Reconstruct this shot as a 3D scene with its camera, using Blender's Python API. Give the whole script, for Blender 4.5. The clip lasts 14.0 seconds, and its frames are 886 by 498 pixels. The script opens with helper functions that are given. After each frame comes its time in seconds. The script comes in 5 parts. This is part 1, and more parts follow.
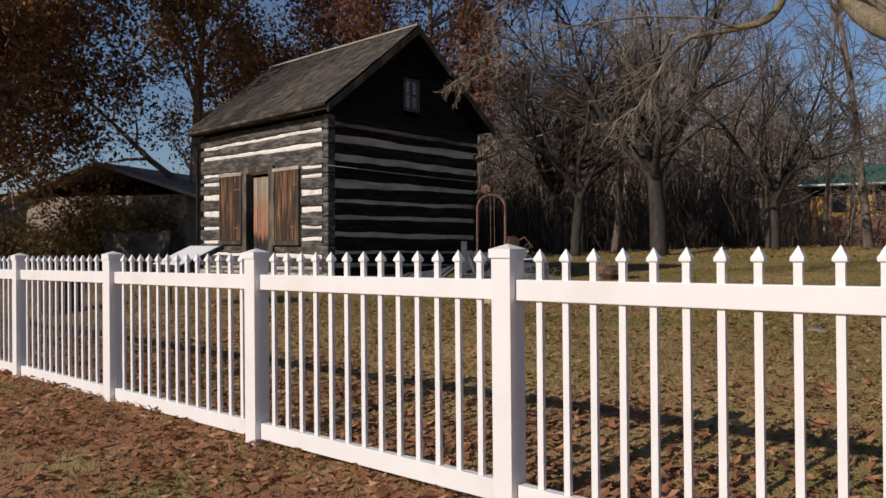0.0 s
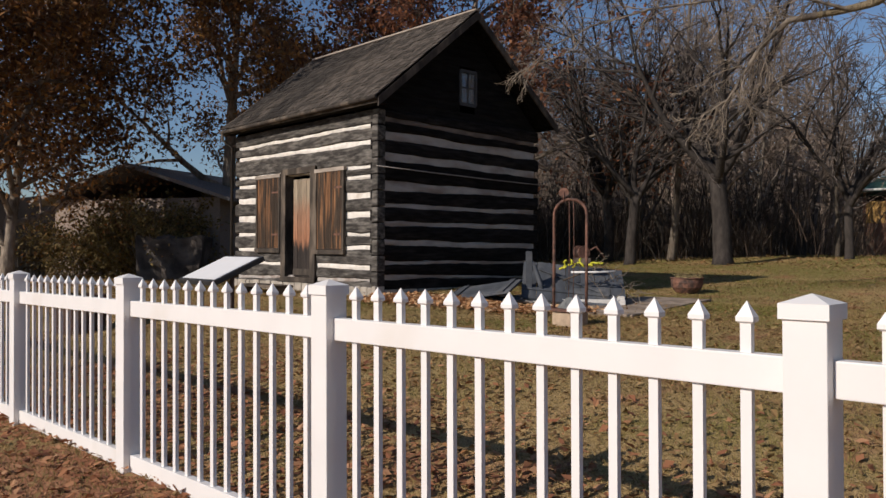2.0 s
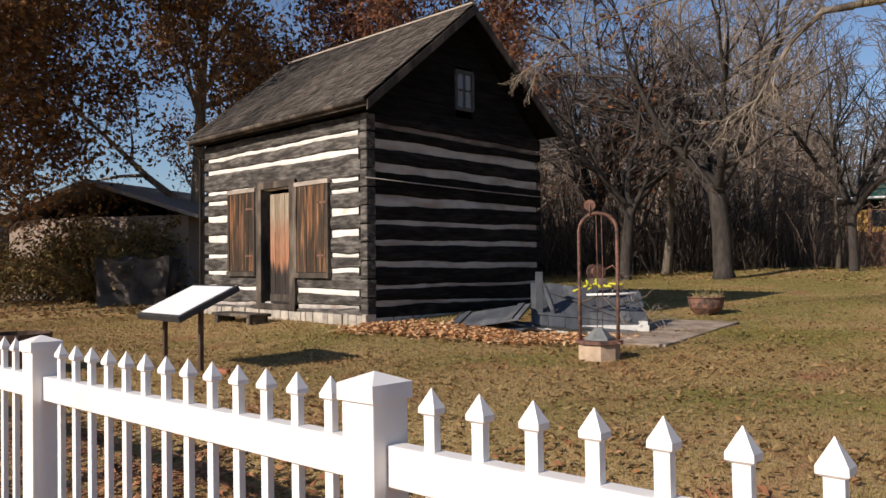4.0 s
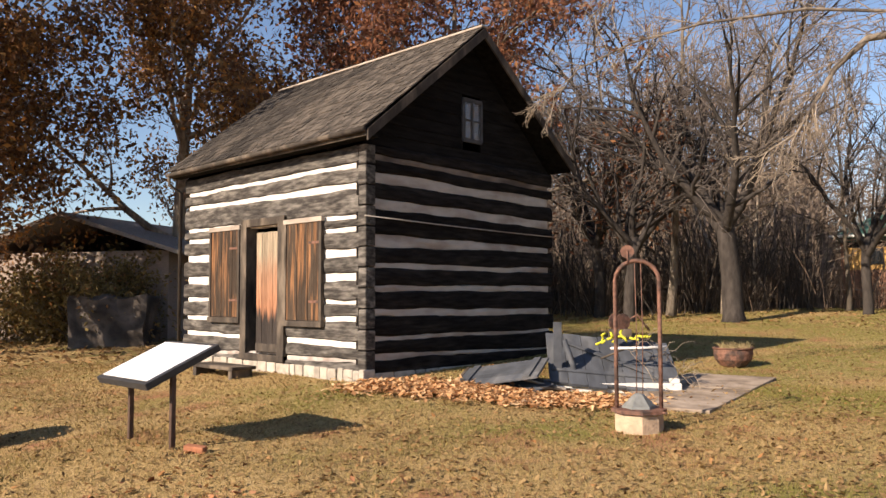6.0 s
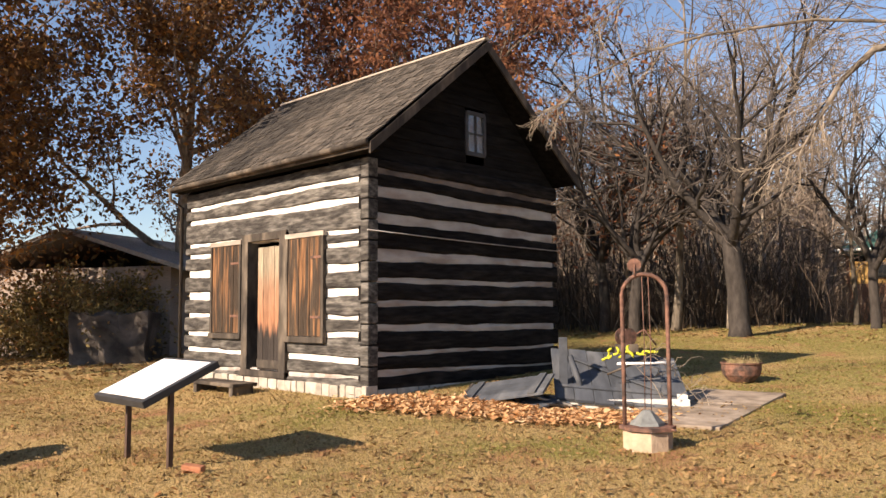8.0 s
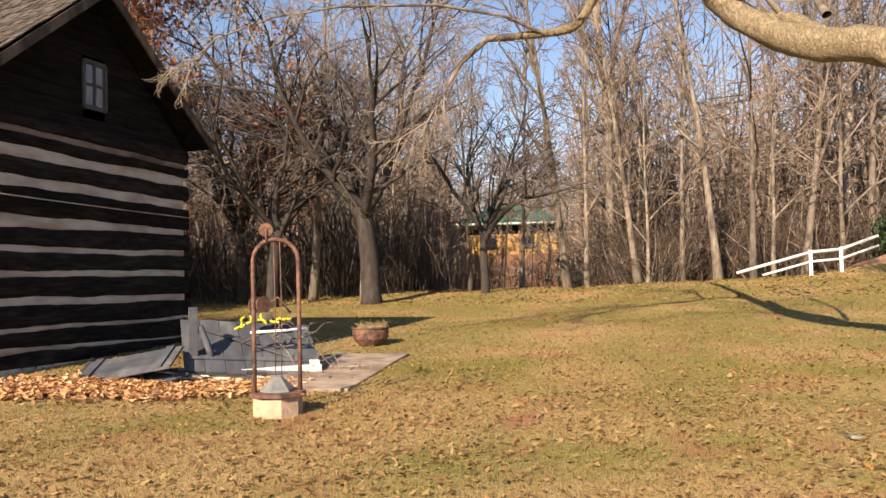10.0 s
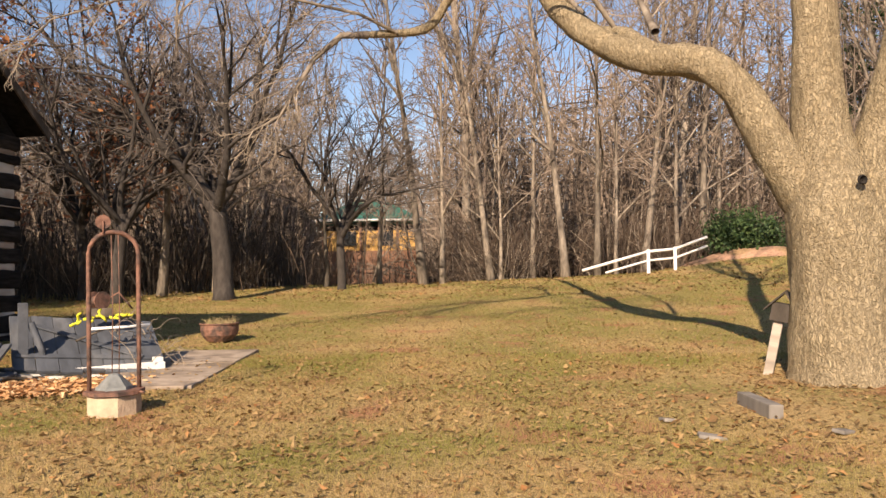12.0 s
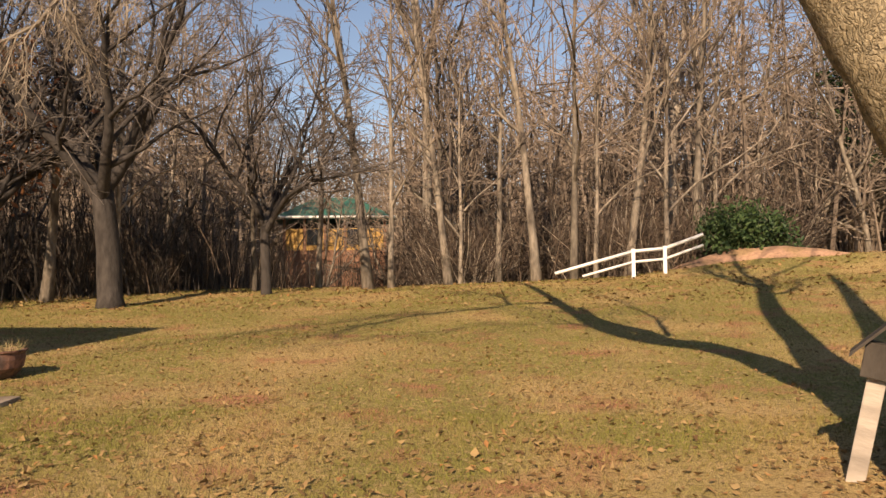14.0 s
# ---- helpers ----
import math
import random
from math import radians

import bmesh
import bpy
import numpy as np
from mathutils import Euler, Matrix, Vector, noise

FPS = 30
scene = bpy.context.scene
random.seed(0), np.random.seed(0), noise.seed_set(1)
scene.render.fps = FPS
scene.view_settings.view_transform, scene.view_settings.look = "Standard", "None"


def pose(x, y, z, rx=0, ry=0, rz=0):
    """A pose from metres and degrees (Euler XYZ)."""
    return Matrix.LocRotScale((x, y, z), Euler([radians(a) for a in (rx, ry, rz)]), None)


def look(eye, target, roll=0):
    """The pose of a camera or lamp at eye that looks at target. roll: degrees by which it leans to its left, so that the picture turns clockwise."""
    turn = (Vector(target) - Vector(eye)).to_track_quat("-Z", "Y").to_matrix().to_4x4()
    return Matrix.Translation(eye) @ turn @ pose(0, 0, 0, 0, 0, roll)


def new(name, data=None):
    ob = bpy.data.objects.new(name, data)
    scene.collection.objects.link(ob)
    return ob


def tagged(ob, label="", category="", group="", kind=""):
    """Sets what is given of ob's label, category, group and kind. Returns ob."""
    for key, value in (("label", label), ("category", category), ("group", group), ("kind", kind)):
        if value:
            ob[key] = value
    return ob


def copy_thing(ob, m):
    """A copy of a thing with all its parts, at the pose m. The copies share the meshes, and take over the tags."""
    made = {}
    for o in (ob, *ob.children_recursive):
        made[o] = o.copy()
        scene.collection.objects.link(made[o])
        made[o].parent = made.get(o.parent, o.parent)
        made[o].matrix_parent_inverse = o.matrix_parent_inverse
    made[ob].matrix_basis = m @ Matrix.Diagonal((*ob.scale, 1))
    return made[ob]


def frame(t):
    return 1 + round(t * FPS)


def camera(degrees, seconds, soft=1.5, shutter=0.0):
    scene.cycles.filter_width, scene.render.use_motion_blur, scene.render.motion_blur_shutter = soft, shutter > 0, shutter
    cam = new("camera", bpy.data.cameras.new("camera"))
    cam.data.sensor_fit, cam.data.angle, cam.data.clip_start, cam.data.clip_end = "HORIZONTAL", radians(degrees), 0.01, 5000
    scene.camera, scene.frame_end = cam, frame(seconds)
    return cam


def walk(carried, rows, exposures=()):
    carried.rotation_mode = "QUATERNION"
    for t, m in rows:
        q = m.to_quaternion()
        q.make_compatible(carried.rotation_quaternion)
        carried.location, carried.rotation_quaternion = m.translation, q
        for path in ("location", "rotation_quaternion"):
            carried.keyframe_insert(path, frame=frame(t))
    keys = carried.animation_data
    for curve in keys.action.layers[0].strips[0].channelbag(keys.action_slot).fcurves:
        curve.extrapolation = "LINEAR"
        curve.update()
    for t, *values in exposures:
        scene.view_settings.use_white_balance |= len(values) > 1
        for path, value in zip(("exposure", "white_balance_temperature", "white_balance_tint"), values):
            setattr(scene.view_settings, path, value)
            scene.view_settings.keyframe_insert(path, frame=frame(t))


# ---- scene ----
cam = camera(58.0, 14.0)
PATH = [
    (0, (12.213, -9.01, 0.605), (10.789, -7.606, 0.6), -0.0),
    (0.5, (11.884, -8.893, 0.601), (10.458, -7.491, 0.601), -0.1),
    (1, (11.482, -8.619, 0.631), (10.034, -7.24, 0.611), -0.3),
    (1.5, (11.049, -8.411, 0.622), (9.557, -7.08, 0.58), 0.0),
    (2, (10.653, -8.269, 0.725), (9.179, -6.917, 0.728), 0.3),
    (2.5, (10.292, -8.036, 0.771), (8.829, -6.673, 0.756), 0.4),
    (2.7, (10.144, -7.943, 0.816), (8.68, -6.579, 0.813), 0.3),
    (4.8, (8.566, -7.171, 0.874), (7.155, -5.754, 0.916), -0.7),
    (5, (8.393, -7.073, 0.897), (6.985, -5.653, 0.929), -0.2),
    (5.5, (8.237, -6.96, 1.02), (6.832, -5.539, 1.089), -0.3),
    (6, (8.125, -6.828, 1.063), (6.727, -5.402, 1.182), -0.2),
    (6.5, (8.066, -6.794, 1.101), (6.652, -5.386, 1.236), -0.1),
    (7, (8.036, -6.776, 1.092), (6.613, -5.378, 1.245), -0.3),
    (7.2, (8.033, -6.777, 1.085), (6.608, -5.381, 1.236), -0.3),
    (9.3, (8.018, -6.623, 1.032), (6.951, -4.935, 1.155), -1.1),
    (9.5, (8.035, -6.634, 1.028), (7.096, -4.871, 1.126), -0.9),
    (10, (7.998, -6.508, 0.989), (7.335, -4.623, 1.065), -1.4),
    (10.5, (8.123, -6.605, 0.973), (7.592, -4.678, 1.035), -1.3),
    (11, (8.131, -6.62, 0.976), (7.676, -4.673, 1.036), -1.2),
    (11.5, (8.147, -6.612, 0.977), (7.755, -4.652, 1.042), -1.1),
    (12, (8.16, -6.604, 0.974), (7.832, -4.632, 1.034), -1.1),
    (12.5, (8.185, -6.597, 0.974), (7.908, -4.618, 1.031), -1.1),
    (12.7, (8.19, -6.45, 0.98), (7.93, -4.467, 1.032), -1.0),
    (13, (8.34, -4.75, 0.99), (8.031, -2.774, 1.032), -0.8),
    (13.2, (8.38, -4.1, 0.993), (8.083, -2.123, 1.034), -0.7),
    (13.5, (8.48, -3.1, 0.996), (8.18, -1.123, 1.045), -0.7),
    (14, (8.6, -2.17, 1.0), (8.302, -0.194, 1.062), -0.8),
]
EXPOSURES = [(0, -0.55, 6200, 15), (2.7, -0.4, 6200, 15), (4.8, 0.3, 6700, 17), (5.5, 0.54, 7000, 18), (7, 0.74, 7150, 18), (9.5, 0.84, 7500, 19), (12.7, 0.62, 7550, 19), (14, 0.46, 8400, 20)]
walk(cam, [(t, look(e, g, r)) for t, e, g, r in PATH], EXPOSURES)

# ---- world, sun, exposure ----
world = bpy.data.worlds.new("sky")
scene.world = world
world.use_nodes = True
wn = world.node_tree
wn.nodes.clear()
sky = wn.nodes.new("ShaderNodeTexSky")
sky.sky_type = "NISHITA"
sky.sun_disc = False
sky.sun_elevation = radians(29)
sky.sun_rotation = radians(188)
sky.air_density, sky.dust_density, sky.ozone_density = 1.0, 0.25, 3.5
wbg = wn.nodes.new("ShaderNodeBackground")
wbg.inputs["Strength"].default_value = 0.10
wout = wn.nodes.new("ShaderNodeOutputWorld")
wn.links.new(sky.outputs[0], wbg.inputs["Color"])
wn.links.new(wbg.outputs[0], wout.inputs["Surface"])
sun = new("sun", bpy.data.lights.new("sun", "SUN"))
sun.data.energy, sun.data.angle, sun.data.color = 5.6, radians(0.5), (1.0, 0.89, 0.74)
sun.matrix_world = look((-2.1, -15.0, 8.4), (0, 0, 0))


# ---- materials ----
def material(name, base, rough=0.8, scale=8.0, spread=0.25, bump=0.3, bump_scale=40.0, metal=0.0, stretch=(1, 1, 1), island=0.0, obj_random=0.0, second=None, second_scale=2.0, second_amount=0.5, spec=0.3):
    """A surface with grain at one scale, patches of a second colour at another, and relief."""
    m = bpy.data.materials.new(name)
    m.use_nodes = True
    t = m.node_tree
    n, l = t.nodes, t.links
    bsdf = n["Principled BSDF"]
    bsdf.inputs["Roughness"].default_value, bsdf.inputs["Metallic"].default_value = rough, metal
    bsdf.inputs["Specular IOR Level"].default_value = spec
    co = n.new("ShaderNodeTexCoord")
    mp = n.new("ShaderNodeMapping")
    mp.inputs["Scale"].default_value = stretch
    l.new(co.outputs["Object"], mp.inputs["Vector"])
    grain = n.new("ShaderNodeTexNoise")
    grain.inputs["Scale"].default_value, grain.inputs["Detail"].default_value = scale, 6
    l.new(mp.outputs[0], grain.inputs["Vector"])
    ramp = n.new("ShaderNodeMapRange")
    ramp.inputs[1].default_value, ramp.inputs[2].default_value = 0.3, 0.7
    ramp.inputs[3].default_value, ramp.inputs[4].default_value = 1 - spread, 1 + spread
    l.new(grain.outputs[0], ramp.inputs[0])
    col = n.new("ShaderNodeMix")
    col.data_type = "RGBA"
    col.inputs[6].default_value = (*base, 1)
    col.inputs[7].default_value = (*(second or base), 1)
    if second:
        big = n.new("ShaderNodeTexNoise")
        big.inputs["Scale"].default_value, big.inputs["Detail"].default_value = second_scale, 4
        l.new(mp.outputs[0], big.inputs["Vector"])
        br = n.new("ShaderNodeMapRange")
        br.inputs[1].default_value, br.inputs[2].default_value = 0.62 - 0.3 * second_amount, 0.78 - 0.3 * second_amount
        l.new(big.outputs[0], br.inputs[0])
        l.new(br.outputs[0], col.inputs[0])
    else:
        col.inputs[0].default_value = 0
    mul = n.new("ShaderNodeHueSaturation")
    l.new(col.outputs[2], mul.inputs["Color"])
    l.new(ramp.outputs[0], mul.inputs["Value"])
    last = mul
    for amount, node_type, socket in ((island, "ShaderNodeNewGeometry", "Random Per Island"), (obj_random, "ShaderNodeObjectInfo", "Random")):
        if amount:
            src = n.new(node_type)
            r = n.new("ShaderNodeMapRange")
            r.inputs[3].default_value, r.inputs[4].default_value = 1 - amount, 1 + amount
            l.new(src.outputs[socket], r.inputs[0])
            v = n.new("ShaderNodeHueSaturation")
            l.new(last.outputs[0], v.inputs["Color"])
            l.new(r.outputs[0], v.inputs["Value"])
            last = v
    l.new(last.outputs[0], bsdf.inputs["Base Color"])
    if bump:
        fine = n.new("ShaderNodeTexNoise")
        fine.inputs["Scale"].default_value, fine.inputs["Detail"].default_value = bump_scale, 5
        l.new(mp.outputs[0], fine.inputs["Vector"])
        b = n.new("ShaderNodeBump")
        b.inputs["Strength"].default_value, b.inputs["Distance"].default_value = bump, 0.02
        l.new(fine.outputs[0], b.inputs["Height"])
        l.new(b.outputs[0], bsdf.inputs["Normal"])
    return m


def island_palette(name, stops, rough=0.8, translucent=0.0):
    """Small loose pieces, each in one colour of a palette by its own chance."""
    m = bpy.data.materials.new(name)
    m.use_nodes = True
    n, l = m.node_tree.nodes, m.node_tree.links
    bsdf = n["Principled BSDF"]
    bsdf.inputs["Roughness"].default_value = rough
    bsdf.inputs["Specular IOR Level"].default_value = 0.2
    g = n.new("ShaderNodeNewGeometry")
    r = n.new("ShaderNodeValToRGB")
    e = r.color_ramp.elements
    while len(e) < len(stops):
        e.new(0.5)
    for i, (p, c) in enumerate(stops):
        e[i].position, e[i].color = p, (*c, 1)
    l.new(g.outputs["Random Per Island"], r.inputs[0])
    l.new(r.outputs[0], bsdf.inputs["Base Color"])
    if translucent:
        tr = n.new("ShaderNodeBsdfTranslucent")
        l.new(r.outputs[0], tr.inputs["Color"])
        mx = n.new("ShaderNodeMixShader")
        mx.inputs[0].default_value = translucent
        l.new(bsdf.outputs[0], mx.inputs[1])
        l.new(tr.outputs[0], mx.inputs[2])
        l.new(mx.outputs[0], n["Material Output"].inputs["Surface"])
    return m


def glass(name, tint=(0.9, 0.95, 1.0)):
    m = bpy.data.materials.new(name)
    m.use_nodes = True
    b = m.node_tree.nodes["Principled BSDF"]
    b.inputs["Base Color"].default_value = (*tint, 1)
    b.inputs["Roughness"].default_value = 0.03
    b.inputs["Transmission Weight"].default_value = 0.9
    return m


def ground_material():
    """Dry autumn turf: straw, dull green and bare soil in patches."""
    m = bpy.data.materials.new("turf")
    m.use_nodes = True
    n, l = m.node_tree.nodes, m.node_tree.links
    bsdf = n["Principled BSDF"]
    bsdf.inputs["Roughness"].default_value = 0.95
    bsdf.inputs["Specular IOR Level"].default_value = 0.1
    co = n.new("ShaderNodeTexCoord")

    def noise_at(scale, detail=5):
        t = n.new("ShaderNodeTexNoise")
        t.inputs["Scale"].default_value, t.inputs["Detail"].default_value = scale, detail
        l.new(co.outputs["Object"], t.inputs["Vector"])
        return t.outputs[0]

    def mixed(fac, lo, hi, a, b):
        r = n.new("ShaderNodeMapRange")
        r.inputs[1].default_value, r.inputs[2].default_value = lo, hi
        l.new(fac, r.inputs[0])
        x = n.new("ShaderNodeMix")
        x.data_type = "RGBA"
        l.new(r.outputs[0], x.inputs[0])
        for sock, v in ((x.inputs[6], a), (x.inputs[7], b)):
            if isinstance(v, tuple):
                sock.default_value = (*v, 1)
            else:
                l.new(v, sock)
        return x.outputs[2]

    straw = mixed(noise_at(30), 0.35, 0.65, (0.37, 0.25, 0.105), (0.50, 0.36, 0.17))
    green = mixed(noise_at(45), 0.35, 0.65, (0.185, 0.17, 0.048), (0.31, 0.27, 0.09))
    sep = n.new("ShaderNodeSeparateXYZ")
    l.new(co.outputs["Object"], sep.inputs[0])
    damp = n.new("ShaderNodeMapRange")
    damp.inputs[1].default_value, damp.inputs[2].default_value = -6.5, 8.0
    damp.inputs[3].default_value, damp.inputs[4].default_value = -0.13, 0.07
    l.new(sep.outputs[1], damp.inputs[0])
    both_n = n.new("ShaderNodeMath")
    l.new(noise_at(0.45), both_n.inputs[0])
    l.new(damp.outputs[0], both_n.inputs[1])
    turf = mixed(both_n.outputs[0], 0.42, 0.60, straw, green)
    soil = mixed(noise_at(60), 0.3, 0.7, (0.27, 0.12, 0.062), (0.46, 0.235, 0.135))
    worn = n.new("ShaderNodeMapRange")
    worn.inputs[1].default_value, worn.inputs[2].default_value = -4.6, -6.6
    worn.inputs[3].default_value, worn.inputs[4].default_value = 0.0, 0.21
    l.new(sep.outputs[1], worn.inputs[0])
    bare = n.new("ShaderNodeMath")
    l.new(noise_at(1.3), bare.inputs[0])
    l.new(worn.outputs[0], bare.inputs[1])
    turf = mixed(noise_at(16, 6), 0.50, 0.66, turf, (0.45, 0.325, 0.155))
    turf = mixed(noise_at(23, 6), 0.54, 0.68, turf, (0.18, 0.13, 0.055))
    both = mixed(bare.outputs[0], 0.55, 0.70, turf, soil)
    fleck = mixed(noise_at(140, 2), 0.55, 0.62, both, (0.15, 0.10, 0.05))
    l.new(fleck, bsdf.inputs["Base Color"])
    b = n.new("ShaderNodeBump")
    b.inputs["Strength"].default_value, b.inputs["Distance"].default_value = 0.7, 0.03
    l.new(noise_at(70, 6), b.inputs["Height"])
    l.new(b.outputs[0], bsdf.inputs["Normal"])
    return m


VINYL = material("white_vinyl", (0.80, 0.78, 0.75), 0.45, 3, 0.04, 0.03, 30, second=(0.70, 0.66, 0.60), second_scale=1.5, second_amount=0.3, spec=0.4)
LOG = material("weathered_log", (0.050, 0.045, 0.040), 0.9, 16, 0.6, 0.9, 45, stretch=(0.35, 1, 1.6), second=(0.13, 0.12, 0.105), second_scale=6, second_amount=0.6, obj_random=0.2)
# same logs on the walls turned from the sun, their shade put into the colour
LOG_SHADED = material("shaded_log", (0.014, 0.0125, 0.012), 0.95, 14, 0.5, 0.8, 40, stretch=(1, 0.25, 1.6), second=(0.024, 0.021, 0.019), second_scale=5, second_amount=0.5, obj_random=0.2, spec=0.08)
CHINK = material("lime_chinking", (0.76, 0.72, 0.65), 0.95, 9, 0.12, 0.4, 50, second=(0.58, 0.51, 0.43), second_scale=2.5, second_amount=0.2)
# top gable course: shade below the roof painted in as darker lime
CHINK_SHADE = material("shaded_chinking", (0.20, 0.16, 0.13), 0.95, 9, 0.25, 0.4, 50, stretch=(1, 0.4, 1), second=(0.10, 0.075, 0.06), second_scale=3, second_amount=0.5)
# stained lime, dimmed further in colour for the gable wall's shade
CHINK_OLD_SHADED = material("stained_shaded_chinking", (0.43, 0.40, 0.365), 0.95, 9, 0.15, 0.4, 50, stretch=(1, 0.4, 1), second=(0.30, 0.25, 0.215), second_scale=3, second_amount=0.45)
# gable and soffit boards, near black because their shade is in the colour
BOARD = material("shaded_board", (0.011, 0.010, 0.0095), 0.95, 10, 0.5, 0.5, 60, stretch=(1, 0.3, 2), obj_random=0.25, spec=0.08)
SHUTTER = material("weathered_board", (0.052, 0.036, 0.024), 0.85, 6, 0.45, 0.5, 30, stretch=(9, 1, 0.7), second=(0.27, 0.13, 0.058), second_scale=1.3, second_amount=0.42, obj_random=0.3)

TRIMWOOD = material("frame_wood", (0.055, 0.045, 0.036), 0.85, 8, 0.4, 0.4, 40, stretch=(1, 1, 0.4), second=(0.15, 0.12, 0.09), second_scale=3, second_amount=0.4)
SHINGLE = material("wood_shingle", (0.085, 0.071, 0.057), 0.95, 10, 0.5, 0.6, 60, stretch=(2, 0.5, 0.5), second=(0.042, 0.036, 0.030), second_scale=0.9, second_amount=0.8, island=0.45, obj_random=0.45)
RIDGEWOOD = material("ridge_board", (0.34, 0.29, 0.24), 0.9, 10, 0.3, 0.3, 40, stretch=(0.3, 1, 1))
STONE = material("foundation_stone", (0.40, 0.36, 0.30), 0.95, 8, 0.25, 0.6, 30, obj_random=0.2)
DARK = material("dark_interior", (0.02, 0.018, 0.016), 0.95, 6, 0.3, 0.2)
RUST = material("rusted_iron", (0.20, 0.105, 0.075), 0.8, 18, 0.4, 0.4, 70, metal=0.2, second=(0.09, 0.06, 0.05), second_scale=7, second_amount=0.5)
GROUND = ground_material()


def bark_material():
    """Thick scaly bark: small upright plates parted by dark furrows."""
    m = bpy.data.materials.new("pale_bark")
    m.use_nodes = True
    n, l = m.node_tree.nodes, m.node_tree.links
    bsdf = n["Principled BSDF"]
    bsdf.inputs["Roughness"].default_value = 0.95
    bsdf.inputs["Specular IOR Level"].default_value = 0.15
    co = n.new("ShaderNodeTexCoord")

    def noise_at(scale, detail, stretch=(1, 1, 1)):
        mp = n.new("ShaderNodeMapping")
        mp.inputs["Scale"].default_value = stretch
        l.new(co.outputs["Object"], mp.inputs["Vector"])
        t = n.new("ShaderNodeTexNoise")
        t.inputs["Scale"].default_value, t.inputs["Detail"].default_value, t.inputs["Roughness"].default_value = scale, detail, 0.62
        l.new(mp.outputs[0], t.inputs["Vector"])
        return t.outputs[0]

    def ranged(src, lo, hi, a, b):
        r = n.new("ShaderNodeMapRange")
        r.inputs[1].default_value, r.inputs[2].default_value, r.inputs[3].default_value, r.inputs[4].default_value = lo, hi, a, b
        l.new(src, r.inputs[0])
        return r.outputs[0]

    warp = n.new("ShaderNodeTexNoise")
    warp.inputs["Scale"].default_value, warp.inputs["Detail"].default_value = 9, 4
    l.new(co.outputs["Object"], warp.inputs["Vector"])
    bent = n.new("ShaderNodeMix")
    bent.data_type = "RGBA"
    bent.blend_type = "LINEAR_LIGHT"
    bent.inputs[0].default_value = 0.11
    l.new(co.outputs["Object"], bent.inputs[6])
    l.new(warp.outputs["Color"], bent.inputs[7])
    mp = n.new("ShaderNodeMapping")
    mp.inputs["Scale"].default_value = (34, 34, 9)
    l.new(bent.outputs[2], mp.inputs["Vector"])
    plates = n.new("ShaderNodeTexVoronoi")
    plates.feature = "DISTANCE_TO_EDGE"
    plates.inputs["Scale"].default_value = 1.0
    l.new(mp.outputs[0], plates.inputs["Vector"])
    plate = ranged(plates.outputs["Distance"], 0.0, 0.16, 0.0, 1.0)
    ridges = noise_at(22, 8, (1, 1, 0.30))
    hgt = n.new("ShaderNodeMath")
    hgt.operation = "MULTIPLY_ADD"
    hgt.inputs[1].default_value = 2.4
    l.new(ridges, hgt.inputs[0])
    l.new(plate, hgt.inputs[2])
    tone = n.new("ShaderNodeValToRGB")
    tone.color_ramp.elements.new(0.5)
    for el, (pos, c) in zip(tone.color_ramp.elements, ((0.28, (0.26, 0.205, 0.125)), (0.48, (0.325, 0.262, 0.165)), (0.75, (0.39, 0.32, 0.21)))):
        el.position, el.color = pos, (*c, 1)
    l.new(noise_at(11, 8, (1, 1, 0.45)), tone.inputs[0])
    mix = n.new("ShaderNodeMix")
    mix.data_type = "RGBA"
    mix.inputs[6].default_value = (0.20, 0.155, 0.10, 1)
    l.new(ranged(plates.outputs["Distance"], 0.0, 0.10, 0.55, 1.0), mix.inputs[0])
    l.new(tone.outputs[0], mix.inputs[7])
    grain = n.new("ShaderNodeHueSaturation")
    l.new(mix.outputs[2], grain.inputs["Color"])
    l.new(ranged(noise_at(48, 6, (1, 1, 0.35)), 0.32, 0.68, 0.62, 1.25), grain.inputs["Value"])
    l.new(grain.outputs[0], bsdf.inputs["Base Color"])
    b = n.new("ShaderNodeBump")
    b.inputs["Strength"].default_value, b.inputs["Distance"].default_value = 0.75, 0.03
    l.new(hgt.outputs[0], b.inputs["Height"])
    l.new(b.outputs[0], bsdf.inputs["Normal"])
    return m


